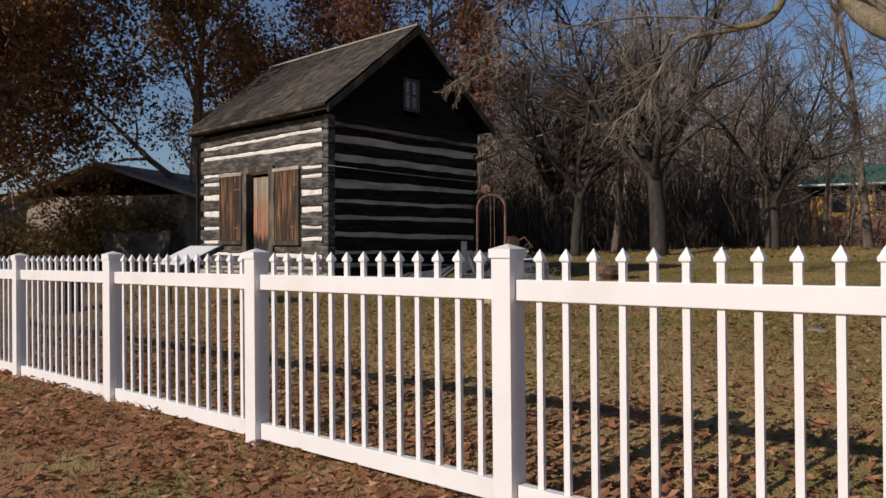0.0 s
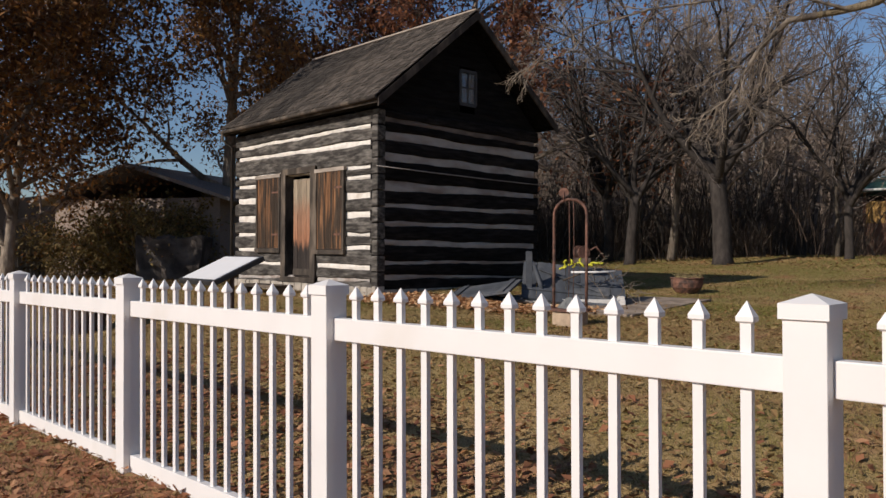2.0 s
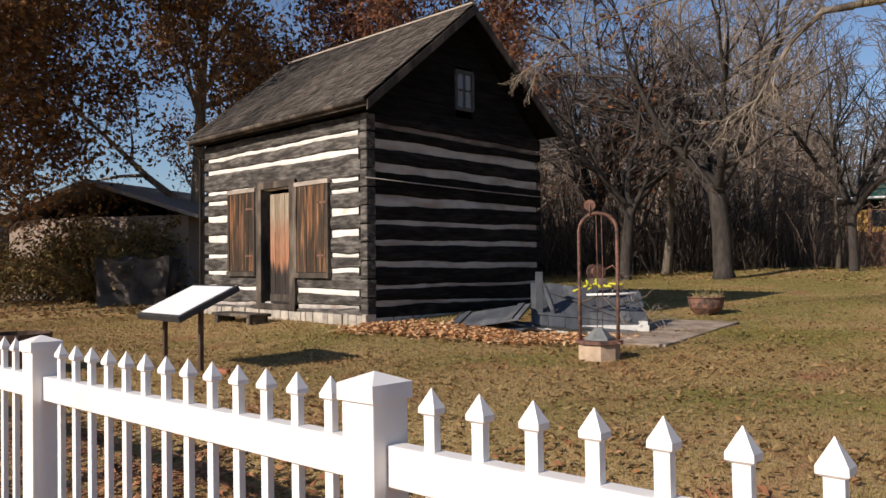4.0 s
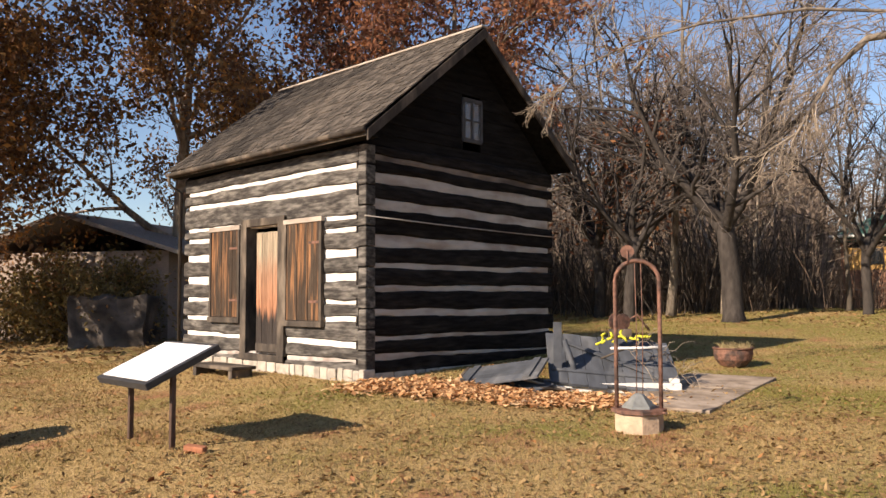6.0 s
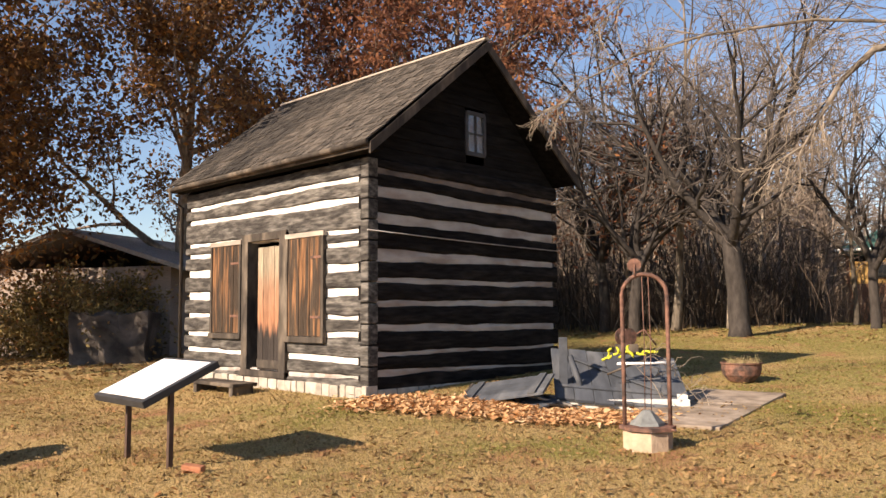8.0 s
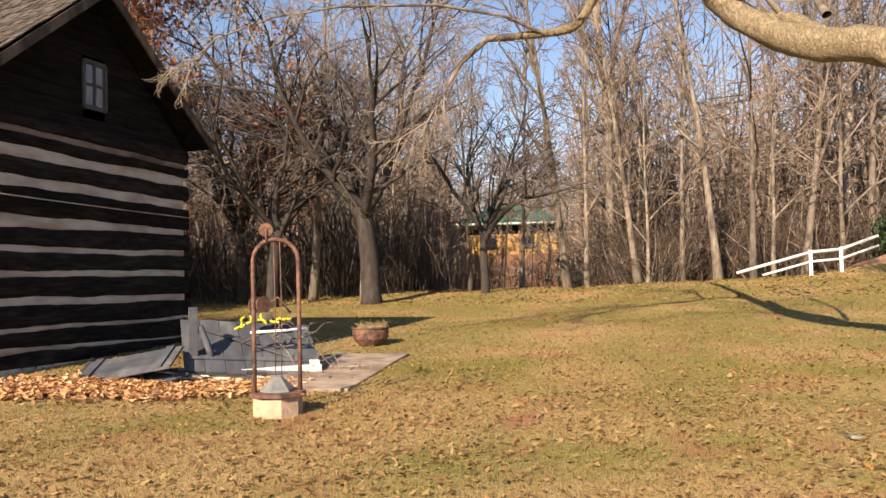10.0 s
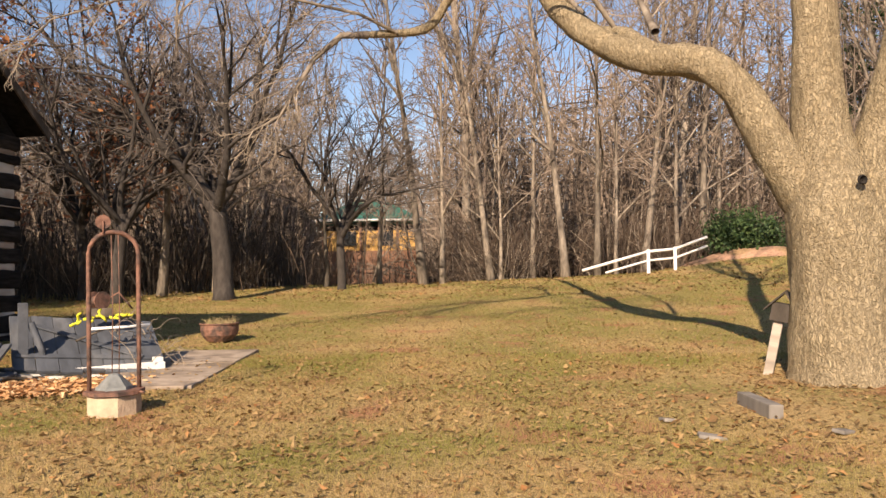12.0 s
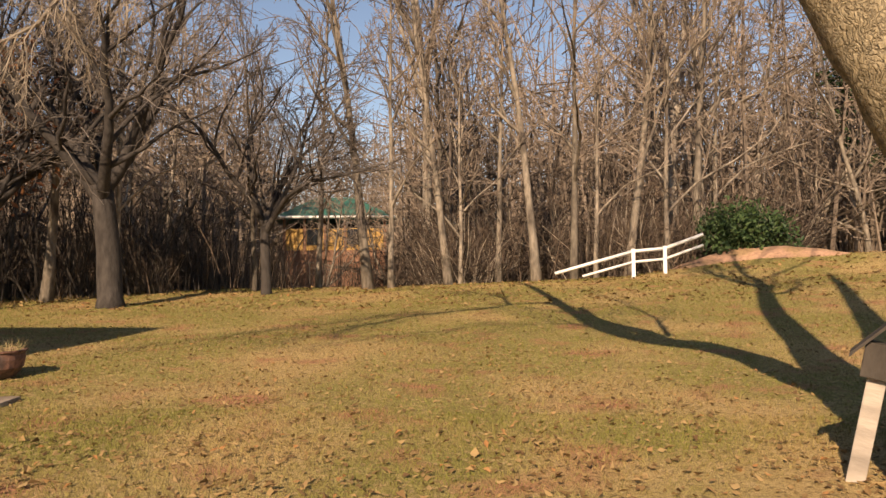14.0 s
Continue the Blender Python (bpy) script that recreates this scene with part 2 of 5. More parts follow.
def door_material():
    """Old door boards: grey above, bare reddish wood in the middle, near black at the foot."""
    m = material("door_board", (0.30, 0.235, 0.165), 0.85, 6, 0.35, 0.4, 30, stretch=(9, 1, 0.6), obj_random=0.2)
    n, l = m.node_tree.nodes, m.node_tree.links
    co = n.new("ShaderNodeTexCoord")
    sep = n.new("ShaderNodeSeparateXYZ")
    l.new(co.outputs["Object"], sep.inputs[0])
    mp = n.new("ShaderNodeMapping")
    mp.inputs["Scale"].default_value = (14, 14, 1.2)
    l.new(co.outputs["Object"], mp.inputs["Vector"])
    wob = n.new("ShaderNodeTexNoise")
    wob.inputs["Scale"].default_value, wob.inputs["Detail"].default_value = 1.0, 5
    l.new(mp.outputs[0], wob.inputs["Vector"])
    add = n.new("ShaderNodeMath")
    add.operation = "MULTIPLY_ADD"
    add.inputs[1].default_value = 0.75
    l.new(wob.outputs[0], add.inputs[0])
    l.new(sep.outputs[2], add.inputs[2])
    scale = n.new("ShaderNodeMath")
    scale.operation = "DIVIDE"
    scale.inputs[1].default_value = 3.0
    l.new(add.outputs[0], scale.inputs[0])
    ramp = n.new("ShaderNodeValToRGB")
    e = ramp.color_ramp.elements
    e.new(0.5), e.new(0.6)
    for el, (p, c) in zip(e, ((0.37, (0.035, 0.028, 0.024)), (0.43, (0.33, 0.155, 0.085)), (0.60, (0.30, 0.17, 0.105)), (0.70, (0.29, 0.235, 0.165)))):
        el.position, el.color = p, (*c, 1)
    l.new(scale.outputs[0], ramp.inputs[0])
    base = next(x for x in n if x.bl_idname == "ShaderNodeMix")
    l.new(ramp.outputs[0], base.inputs[6])
    return m


DOORWOOD = door_material()
BARK = bark_material()
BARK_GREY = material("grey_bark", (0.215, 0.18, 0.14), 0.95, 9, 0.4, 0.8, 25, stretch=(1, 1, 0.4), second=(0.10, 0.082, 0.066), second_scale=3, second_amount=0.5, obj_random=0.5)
# undergrowth stems with the wood's shade put into their colour
STEM_SHADED = material("shaded_stems", (0.055, 0.046, 0.038), 0.95, 9, 0.4, 0.8, 25, stretch=(1, 1, 0.4), second=(0.04, 0.033, 0.028), second_scale=3, second_amount=0.5)
# darker bark and twigs for the spreading trees, with shade in their colour
BARK_SHADE = material("shaded_grey_bark", (0.048, 0.041, 0.036), 0.95, 9, 0.4, 0.8, 25, stretch=(1, 1, 0.4), second=(0.04, 0.034, 0.03), second_scale=3, second_amount=0.5)
TWIG_SHADE = material("shaded_grey_twigs", (0.15, 0.128, 0.112), 0.95, 4, 0.25, 0, second=(0.09, 0.072, 0.06), second_scale=0.6, second_amount=0.5, island=0.35)
UNDER = material("undergrowth_stems", (0.10, 0.072, 0.052), 0.95, 4, 0.3, 0, second=(0.05, 0.036, 0.028), second_scale=0.6, second_amount=0.5, island=0.4, obj_random=0.25)
TWIG = material("twig_bark", (0.215, 0.168, 0.13), 0.95, 4, 0.25, 0, second=(0.14, 0.108, 0.085), second_scale=0.6, second_amount=0.5, island=0.35, obj_random=0.25)


# ---- building helpers ----
def part(name, bm, mat, parent, label=""):
    """Links a bmesh as one mesh object under a thing or a part."""
    me = bpy.data.meshes.new(name)
    bm.to_mesh(me)
    bm.free()
    me.materials.append(mat)
    ob = new(name, me)
    ob.parent = parent
    if label:
        ob["label"] = label
    return ob


def raw(name, verts, faces, mat, parent=None, smooth=False, label=""):
    me = bpy.data.meshes.new(name)
    me.from_pydata(verts, [], faces)
    me.materials.append(mat)
    if smooth:
        me.shade_smooth()
    ob = new(name, me)
    ob.parent = parent
    if label:
        ob["label"] = label
    return ob


def thing(name, m, label, category, group="", kind=""):
    ob = new(name)
    ob.matrix_basis = m
    ob.empty_display_size = 0.1
    return tagged(ob, label, category, group, kind)


def box(bm, x0, y0, z0, x1, y1, z1, bevel=0.0, m=None):
    r = bmesh.ops.create_cube(bm, size=1)
    vs = r["verts"]
    for v in vs:
        v.co = Vector(((x0 + x1) / 2 + v.co.x * (x1 - x0), (y0 + y1) / 2 + v.co.y * (y1 - y0), (z0 + z1) / 2 + v.co.z * (z1 - z0)))
        if m:
            v.co = m @ v.co
    if bevel:
        es = {e for v in vs for e in v.link_edges}
        bmesh.ops.bevel(bm, geom=list(es), offset=bevel, segments=2, affect="EDGES", profile=0.6)
    return bm


def boxed(name, dims, mat, parent, bevel=0.006, label="", m=None):
    return part(name, box(bmesh.new(), *dims, bevel=bevel, m=m), mat, parent, label)


def tube_into(verts, faces, pts, radii, sides=6, cap=True):
    """A bent, tapering tube through the points, added to the lists."""
    base = len(verts)
    up = Vector((0.3, 0.2, 1))
    for i, p in enumerate(pts):
        a, b = pts[max(i - 1, 0)], pts[min(i + 1, len(pts) - 1)]
        d = (b - a).normalized()
        u = d.cross(up)
        if u.length < 0.05:
            u = d.cross(Vector((1, 0, 0)))
        u.normalize()
        w = d.cross(u)
        for k in range(sides):
            g = 2 * math.pi * k / sides
            verts.append(p + (u * math.cos(g) + w * math.sin(g)) * radii[i])
    for i in range(len(pts) - 1):
        for k in range(sides):
            a, b = base + i * sides + k, base + i * sides + (k + 1) % sides
            faces.append((a, b, b + sides, a + sides))
    if cap:
        faces.append(tuple(base + k for k in range(sides))[::-1])
        faces.append(tuple(base + (len(pts) - 1) * sides + k for k in range(sides)))


def pipe(name, pts, radius, mat, parent, sides=10, label=""):
    v, f = [], []
    pts = [Vector(p) for p in pts]
    tube_into(v, f, pts, [radius] * len(pts) if not isinstance(radius, list) else radius, sides)
    return raw(name, v, f, mat, parent, True, label)


def turned(name, profile, mat, parent, segs=24, label=""):
    """A body of revolution about z from (radius, height) pairs."""
    v, f = [], []
    for r, z in profile:
        for k in range(segs):
            g = 2 * math.pi * k / segs
            v.append((r * math.cos(g), r * math.sin(g), z))
    for i in range(len(profile) - 1):
        for k in range(segs):
            a, b = i * segs + k, i * segs + (k + 1) % segs
            f.append((a, b, b + segs, a + segs))
    f.append(tuple(range(segs))[::-1])
    f.append(tuple(range((len(profile) - 1) * segs, len(profile) * segs)))
    return raw(name, v, f, mat, parent, False, label)


# ---- ground ----
def ease(a, b, v):
    s = min(max((v - a) / (b - a), 0), 1)
    return s * s * (3 - 2 * s)


YS = (-60, -14, -9, -6.3, -3.4, 0.0, 6.0, 12.0, 19.0, 22.0, 24.5, 31.0, 60.0)
ZS = (-2.2, -1.15, -0.92, -0.64, -0.28, -0.26, -0.12, 0.20, 0.60, 0.70, 0.40, -0.50, -0.4)


def height(x, y):
    """The lie of the land."""
    z = float(np.interp(y, YS, ZS))
    z += 0.030 * max(x - 6, -3) * ease(6, 20, y)
    z -= 0.15 * ease(-2, -12, x) * ease(2, 14, y)
    z += 0.50 * ease(10.0, 14.0, x) * ease(19.0, 23.0, y)
    gap = math.hypot(max(x, -5.0 - x, 0), max(-y, y - 4.1, 0))
    z += (0.20 + 0.02 * min(y, 4)) * ease(2.6, 0.0, gap)
    z += 0.035 * noise.noise((x * 0.35, y * 0.35, 3.1)) + 0.012 * noise.noise((x * 1.7, y * 1.7, 7.7))
    return z


def spaced(lo, hi, fine_lo, fine_hi, fine, coarse):
    out, v = [], lo
    while v < hi:
        out.append(v)
        gap = max(fine_lo - v, v - fine_hi, 0)
        v += fine + min(gap * 0.12, coarse)
    return out + [hi]


gx = spaced(-400, 400, -8, 16, 0.22, 25)
gy = spaced(-400, 500, -11, 25, 0.22, 25)
gv = [(x, y, height(x, y)) for y in gy for x in gx]
nx = len(gx)
gf = [(j * nx + i, j * nx + i + 1, (j + 1) * nx + i + 1, (j + 1) * nx + i) for j in range(len(gy) - 1) for i in range(nx - 1)]
ground = raw("ground", gv, gf, GROUND, None, True)
tagged(ground, "dry autumn lawn of straw and dull green turf with bare soil", "ground", kind="structure")


# ---- log cabin ----
def log_mesh(name, a, b, z0, z1, depth, along, face, mat, parent, seed, drop=0.0, slim=0.0):
    """A hewn log from a to b along one axis, its outer face at `face`, with a wavy hewn surface; towards b it sinks by drop and thins by slim."""
    v, f = [], []
    n = max(3, int(abs(b - a) / 0.11))
    h = z1 - z0
    prof = [(-depth, 0.0), (-0.022, 0.0), (0.0, 0.10), (0.008, 0.5), (0.0, 0.9), (-0.022, 1.0), (-depth, 1.0)]
    for i in range(n + 1):
        s = a + (b - a) * i / n
        for q, (d, r) in enumerate(prof):
            wob = 0.012 * noise.noise((s * 2.1 + seed * 7.3, r * 3, seed)) if q not in (0, 6) else 0
            zz = z0 - drop * i / n + h * r + slim * (0.5 - r) * i / n + (0.030 * noise.noise((s * 1.3, seed * 3.7, r * 2)) + 0.014 * noise.noise((s * 5.1, seed * 1.7, r * 2)) if 0 < i < n else 0)
            if along == "x":
                v.append((s, face - (d + wob), zz))
            else:
                v.append((face + (d + wob), s, zz))
    k = len(prof)
    for i in range(n):
        for q in range(k):
            q2 = (q + 1) % k
            f.append((i * k + q, i * k + q2, (i + 1) * k + q2, (i + 1) * k + q))
    f.append(tuple(range(k)))
    f.append(tuple(range(n * k, n * k + k)))
    return raw(name, v, f, mat, parent)


CX, CY, WALL, APEX = -4.92, 4.10, 3.12, 5.08
cabin = thing("log_cabin", pose(0, 0, 0), "small dark log cabin with white chinking and a shingled gable roof", "cabin")
front_wall = thing("front_wall", pose(0, 0, 0), "", "")
front_wall.parent = cabin
side_wall = thing("gable_wall", pose(0, 0, 0), "", "")
side_wall.parent = cabin
for holder in (front_wall, side_wall):
    for key in list(holder.keys()):
        del holder[key]
# chinking courses: middle and height at one end of the wall, then at the other
FRONT = ((0.00, 0.07, 0.03, 0.045), (0.155, 0.065, 0.20, 0.05), (0.46, 0.066, 0.42, 0.086), (0.724, 0.072, 0.76, 0.072), (1.027, 0.056, 0.991, 0.063), (1.353, 0.13, 1.33, 0.11), (1.734, 0.124, 1.658, 0.111), (2.025, 0.063, 1.977, 0.06), (2.22, 0.066, 2.149, 0.06), (2.61, 0.068, 2.564, 0.092), (2.844, 0.053, 2.85, 0.061))
SIDE = ((0.268, 0.085, 0.20, 0.02), (0.501, 0.067, 0.504, 0.04), (0.854, 0.104, 0.808, 0.103), (1.176, 0.078, 1.19, 0.099), (1.479, 0.063, 1.495, 0.084), (1.818, 0.178, 1.834, 0.075), (2.327, 0.14, 2.258, 0.135), (2.675, 0.14, 2.628, 0.151), (2.95, 0.088, 2.87, 0.07))
DOOR = (-3.02, -1.82, 0.20, 2.26)


def courses(chinks, bottom, top):
    """The logs between the courses, as (foot, head) at one end and at the other."""
    foot, out = (bottom, bottom), []
    for c0, h0, c1, h1 in chinks:
        out.append((foot[0], c0 - h0 / 2, foot[1], c1 - h1 / 2))
        foot = (c0 + h0 / 2, c1 + h1 / 2)
    return out + [(foot[0], top, foot[1], top)]


def course(name, span, runs, ends, depth, along, face, mat, parent, seed, lap=0.0):
    """One course along a wall in one or more runs, between its heights at both ends of the span."""
    a0, b0, a1, b1 = ends
    for p, q in runs:
        f0, f1 = ((u - span[0]) / (span[1] - span[0]) for u in (p, q))
        lo0, lo1 = (a0 + (a1 - a0) * f - lap for f in (f0, f1))
        hi0, hi1 = (b0 + (b1 - b0) * f + lap for f in (f0, f1))
        log_mesh(name, p, q, lo0, hi0, depth, along, face, mat, parent, seed + p, (lo0 + hi0 - lo1 - hi1) / 2, (hi0 - lo0) - (hi1 - lo1))


def broken(z0, z1):
    """Front runs, parted by the doorway."""
    return [(CX, DOOR[0]), (DOOR[1], -0.15)] if z1 > 0.3 and z0 < 2.1 else [(CX, -0.15)]


for i, e in enumerate(courses(FRONT, -0.12, WALL)):
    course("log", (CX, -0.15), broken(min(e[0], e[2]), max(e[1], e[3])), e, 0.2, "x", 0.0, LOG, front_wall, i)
for i, (c0, h0, c1, h1) in enumerate(FRONT):
    course("chinking", (CX, -0.15), [(max(p, CX + 0.12), q) for p, q in broken(c0, c0)], (c0 - h0 / 2, c0 + h0 / 2, c1 - h1 / 2, c1 + h1 / 2), 0.12, "x", 0.028, CHINK if c0 > 0.3 else CHINK_OLD_SHADED, front_wall, 30 + i, 0.02)
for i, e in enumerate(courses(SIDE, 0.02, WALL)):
    course("log", (0.0, CY), [(0.0, CY)], e, 0.2, "y", 0.0, LOG_SHADED, side_wall, 50 + i)
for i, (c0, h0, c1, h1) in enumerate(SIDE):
    course("chinking", (0.16, CY - 0.10), [(0.16, CY - 0.10)], (c0 - h0 / 2, c0 + h0 / 2, c1 - h1 / 2, c1 + h1 / 2), 0.12, "y", -0.028, CHINK_SHADE if i == 8 else CHINK_OLD_SHADED, side_wall, 80 + i, 0.02)
z = 0.08
for i in range(11):
    h = (WALL - 0.08) / 11
    boxed("log_end", (-0.15 + 0.006 * (i % 3), -0.012 - 0.008 * (i % 2), z + 0.004, 0.012 + 0.005 * (i % 2), 0.16, z + h - 0.012), LOG, front_wall, 0.02)
    z += h
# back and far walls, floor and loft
boxed("back_wall", (CX, CY - 0.2, 0, -0.2, CY, WALL), LOG_SHADED, cabin, 0.01)
boxed("far_wall", (CX, 0.2, 0, CX + 0.2, CY - 0.2, WALL), LOG_SHADED, cabin, 0.01)
boxed("floor", (CX + 0.2, 0.2, 0.12, -0.2, CY - 0.2, 0.18), DARK, cabin, 0.0)
boxed("loft", (CX + 0.2, 0.2, 2.75, -0.2, CY - 0.2, 2.80), DARK, cabin, 0.0)
# foundation stones
rng = random.Random(4)
s = CX
while s < -0.05:
    w = rng.uniform(0.12, 0.26)
    boxed("stone", (s, -0.03 - rng.uniform(0, 0.03), -0.25, min(s + w - 0.012, 0.02), 0.15, 0.10 + rng.uniform(-0.015, 0.01)), STONE, front_wall, 0.02)
    s += w
s = 0.16
while s < CY:
    w = rng.uniform(0.2, 0.4)
    boxed("stone", (-0.15, s, -0.25, 0.01, min(s + w - 0.012, CY), 0.05), STONE, side_wall, 0.02)
    s += w
# gables of horizontal boards, with a window in the near one
WIN = (1.95, 2.36, 3.44, 4.06)


def roof_z(y):
    return WALL + 0.02 + (APEX - WALL - 0.10) * (1 - abs(y - CY / 2) / (CY / 2))


for gx0 in (-0.06, CX + 0.03):
    z = WALL
    while z < APEX - 0.12:
        z2 = min(z + 0.17, APEX - 0.1)
        half = (CY / 2) * (1 - (z - WALL) / (APEX - WALL - 0.08))
        half2 = (CY / 2) * (1 - (z2 - WALL) / (APEX - WALL - 0.08))
        spans = [(-half, half, -half2, half2)]
        if gx0 > -1 and z2 > WIN[2] and z < WIN[3]:
            wl, wr = WIN[0] - CY / 2, WIN[1] - CY / 2
            spans = [(-half, wl, -half2, wl), (wr, half, wr, half2)]
        for a, b, a2, b2 in spans:
            if b - a < 0.05:
                continue
            c = CY / 2
            tilt = 0.012
            v = [(gx0 + tilt, c + a, z), (gx0 + tilt, c + b, z), (gx0, c + max(b2, a2 + 0.01), z2 - 0.004), (gx0, c + a2, z2 - 0.004)]
            v += [(p[0] - 0.03, p[1], p[2]) for p in v]
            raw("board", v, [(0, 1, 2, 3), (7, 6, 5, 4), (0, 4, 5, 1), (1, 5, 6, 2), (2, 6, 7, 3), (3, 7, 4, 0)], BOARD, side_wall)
        z = z2
window = new("window", None)
window.parent = cabin
PAINT = material("old_window_paint", (0.07, 0.073, 0.08), 0.8, 12, 0.25, 0.3)
PANE = glass("old_pane")
y0, y1, z0, z1 = WIN
for d in ((y0, z0 - 0.03, y1, z0 + 0.03), (y0, z1 - 0.03, y1, z1 + 0.03), (y0 - 0.02, z0, y0 + 0.03, z1), (y1 - 0.03, z0, y1 + 0.02, z1), ((y0 + y1) / 2 - 0.012, z0, (y0 + y1) / 2 + 0.012, z1), (y0, (z0 + z1) / 2 - 0.012, y1, (z0 + z1) / 2 + 0.012)):
    boxed("frame", (-0.07, d[0], d[1], -0.025, d[2], d[3]), PAINT, window, 0.004)
for a, b in ((0, 0), (0, 1), (1, 0), (1, 1)):
    my, mz = (y0 + y1) / 2, (z0 + z1) / 2
    boxed("pane", (-0.056, (y0, my)[a] + 0.012, (z0, mz)[b] + 0.012, -0.050, (my, y1)[a] - 0.012, (mz, z1)[b] - 0.012), PANE, window, 0)
# roof deck, ridge and eaves
OV, GO, FO, EAVE = 0.24, 0.30, 0.12, 3.22
for side in (0, 1):
    ya, yb = (-OV, CY / 2) if side == 0 else (CY + OV, CY / 2)
    v = [(CX - FO, ya, EAVE), (GO, ya, EAVE), (GO, yb, APEX - 0.02), (CX - FO, yb, APEX - 0.02)]
    v += [(p[0], p[1], p[2] - 0.05) for p in v]
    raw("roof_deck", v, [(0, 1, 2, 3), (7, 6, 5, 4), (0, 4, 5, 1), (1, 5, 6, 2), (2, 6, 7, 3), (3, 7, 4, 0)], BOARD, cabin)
boxed("ridge_board", (CX - FO, CY / 2 - 0.07, APEX + 0.02, GO + 0.02, CY / 2 + 0.07, APEX + 0.055), RIDGEWOOD, cabin, 0.008, "sun-bleached ridge board")
boxed("eave_board", (CX - FO, -OV - 0.01, EAVE - 0.08, GO, -OV + 0.02, EAVE - 0.015), TRIMWOOD, cabin, 0.006)
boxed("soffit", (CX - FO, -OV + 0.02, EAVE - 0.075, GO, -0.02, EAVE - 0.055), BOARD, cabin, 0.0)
pipe("gutter", [(CX - FO, -OV - 0.05, EAVE - 0.03), (GO, -OV - 0.05, EAVE)], 0.04, TRIMWOOD, cabin)
pipe("downspout", [(CX - 0.05, -OV - 0.05, EAVE - 0.05), (CX - 0.05, -OV - 0.04, 3.02), (CX - 0.07, -0.05, 2.90), (CX - 0.07, -0.05, 0.2)], 0.03, TRIMWOOD, cabin)
for side in (0, 1):
    ya = -OV if side == 0 else CY + OV
    v = [(GO, ya, EAVE - 0.14), (GO + 0.03, ya, EAVE - 0.14), (GO + 0.03, CY / 2, APEX - 0.14), (GO, CY / 2, APEX - 0.14)]
    v += [(p[0], p[1], p[2] + 0.15) for p in v]
    raw("rake_board", v, [(3, 2, 1, 0), (4, 5, 6, 7), (0, 1, 5, 4), (1, 2, 6, 5), (2, 3, 7, 6), (3, 0, 4, 7)], TRIMWOOD, cabin)
# door, frame, shutters, step
doorway = new("door_frame", None)
doorway.parent = cabin
boxed("jamb", (DOOR[0], -0.05, 0.12, DOOR[0] + 0.17, 0.18, DOOR[3]), TRIMWOOD, doorway, 0.01)
boxed("jamb", (DOOR[1] - 0.17, -0.05, 0.12, DOOR[1], 0.18, DOOR[3]), TRIMWOOD, doorway, 0.01)
boxed("lintel", (DOOR[0], -0.045, DOOR[3] - 0.10, DOOR[1], 0.18, DOOR[3] + 0.02), TRIMWOOD, doorway, 0.01)
boxed("sill", (DOOR[0], -0.06, 0.10, DOOR[1], 0.2, 0.20), TRIMWOOD, doorway, 0.01)
door = new("door", None)
door.parent = cabin
for i in range(4):
    a = DOOR[0] + 0.43 + i * 0.147
    boxed("board", (a, -0.02 + 0.004 * (i % 2), 0.21, a + 0.143, 0.03, 2.06 - 0.004 * (i % 2)), DOORWOOD, door, 0.005)
boxed("door_rail", (DOOR[0] + 0.43, -0.032, 0.24, DOOR[1] - 0.17, -0.018, 0.36), TRIMWOOD, door, 0.003)


def shutter(x0, x1, z0, z1, boards):
    s = new("shutter", None)
    s.parent = cabin
    w = (x1 - x0 - 0.12) / boards
    for i in range(boards):
        boxed("board", (x0 + 0.06 + i * w, -0.045 - 0.004 * (i % 2), z0 + 0.05, x0 + 0.06 + (i + 1) * w - 0.006, 0.0, z1 - 0.04), SHUTTER, s, 0.004)
    for d in ((x0, z0, x0 + 0.055, z1), (x1 - 0.055, z0, x1, z1)):
        boxed("stile", (d[0], -0.06, d[1], d[2], 0.0, d[3]), TRIMWOOD, s, 0.005)
    boxed("sill", (x0 - 0.02, -0.075, z0 - 0.04, x1 + 0.02, 0.0, z0 + 0.045), TRIMWOOD, s, 0.006)
    boxed("head", (x0 - 0.01, -0.065, z1 - 0.04, x1 + 0.01, 0.0, z1 + 0.03), RIDGEWOOD, s, 0.006, "bleached head board")
    for zz in (z0 + 0.3, z1 - 0.35):
        boxed("hinge", (x1 - 0.30, -0.056, zz, x1 - 0.02, -0.049, zz + 0.035), RUST, s, 0.002)


shutter(-3.97, -3.04, 0.70, 2.18, 5)
shutter(-1.81, -0.90, 0.68, 2.17, 6)

pipe("cord", [(0.02, -0.03, 2.14), (0.025, 1.3, 2.105), (0.025, 2.8, 2.075), (0.02, 4.11, 2.06)], 0.008, CHINK_OLD_SHADED, cabin, 6, "thin pale cord along the wall")

# ---- picket fence ----
FENCE_Y, FENCE_X0, BAY = -6.32, 7.775, 2.03


def fence_y(x):
    return FENCE_Y + 0.042 * (x - 7.0)


def lie(x):
    """Where the fence stands at x along it."""
    return pose(x, fence_y(x), -0.64 + 0.012 * (x - 6), 0, -0.7, 2.4)


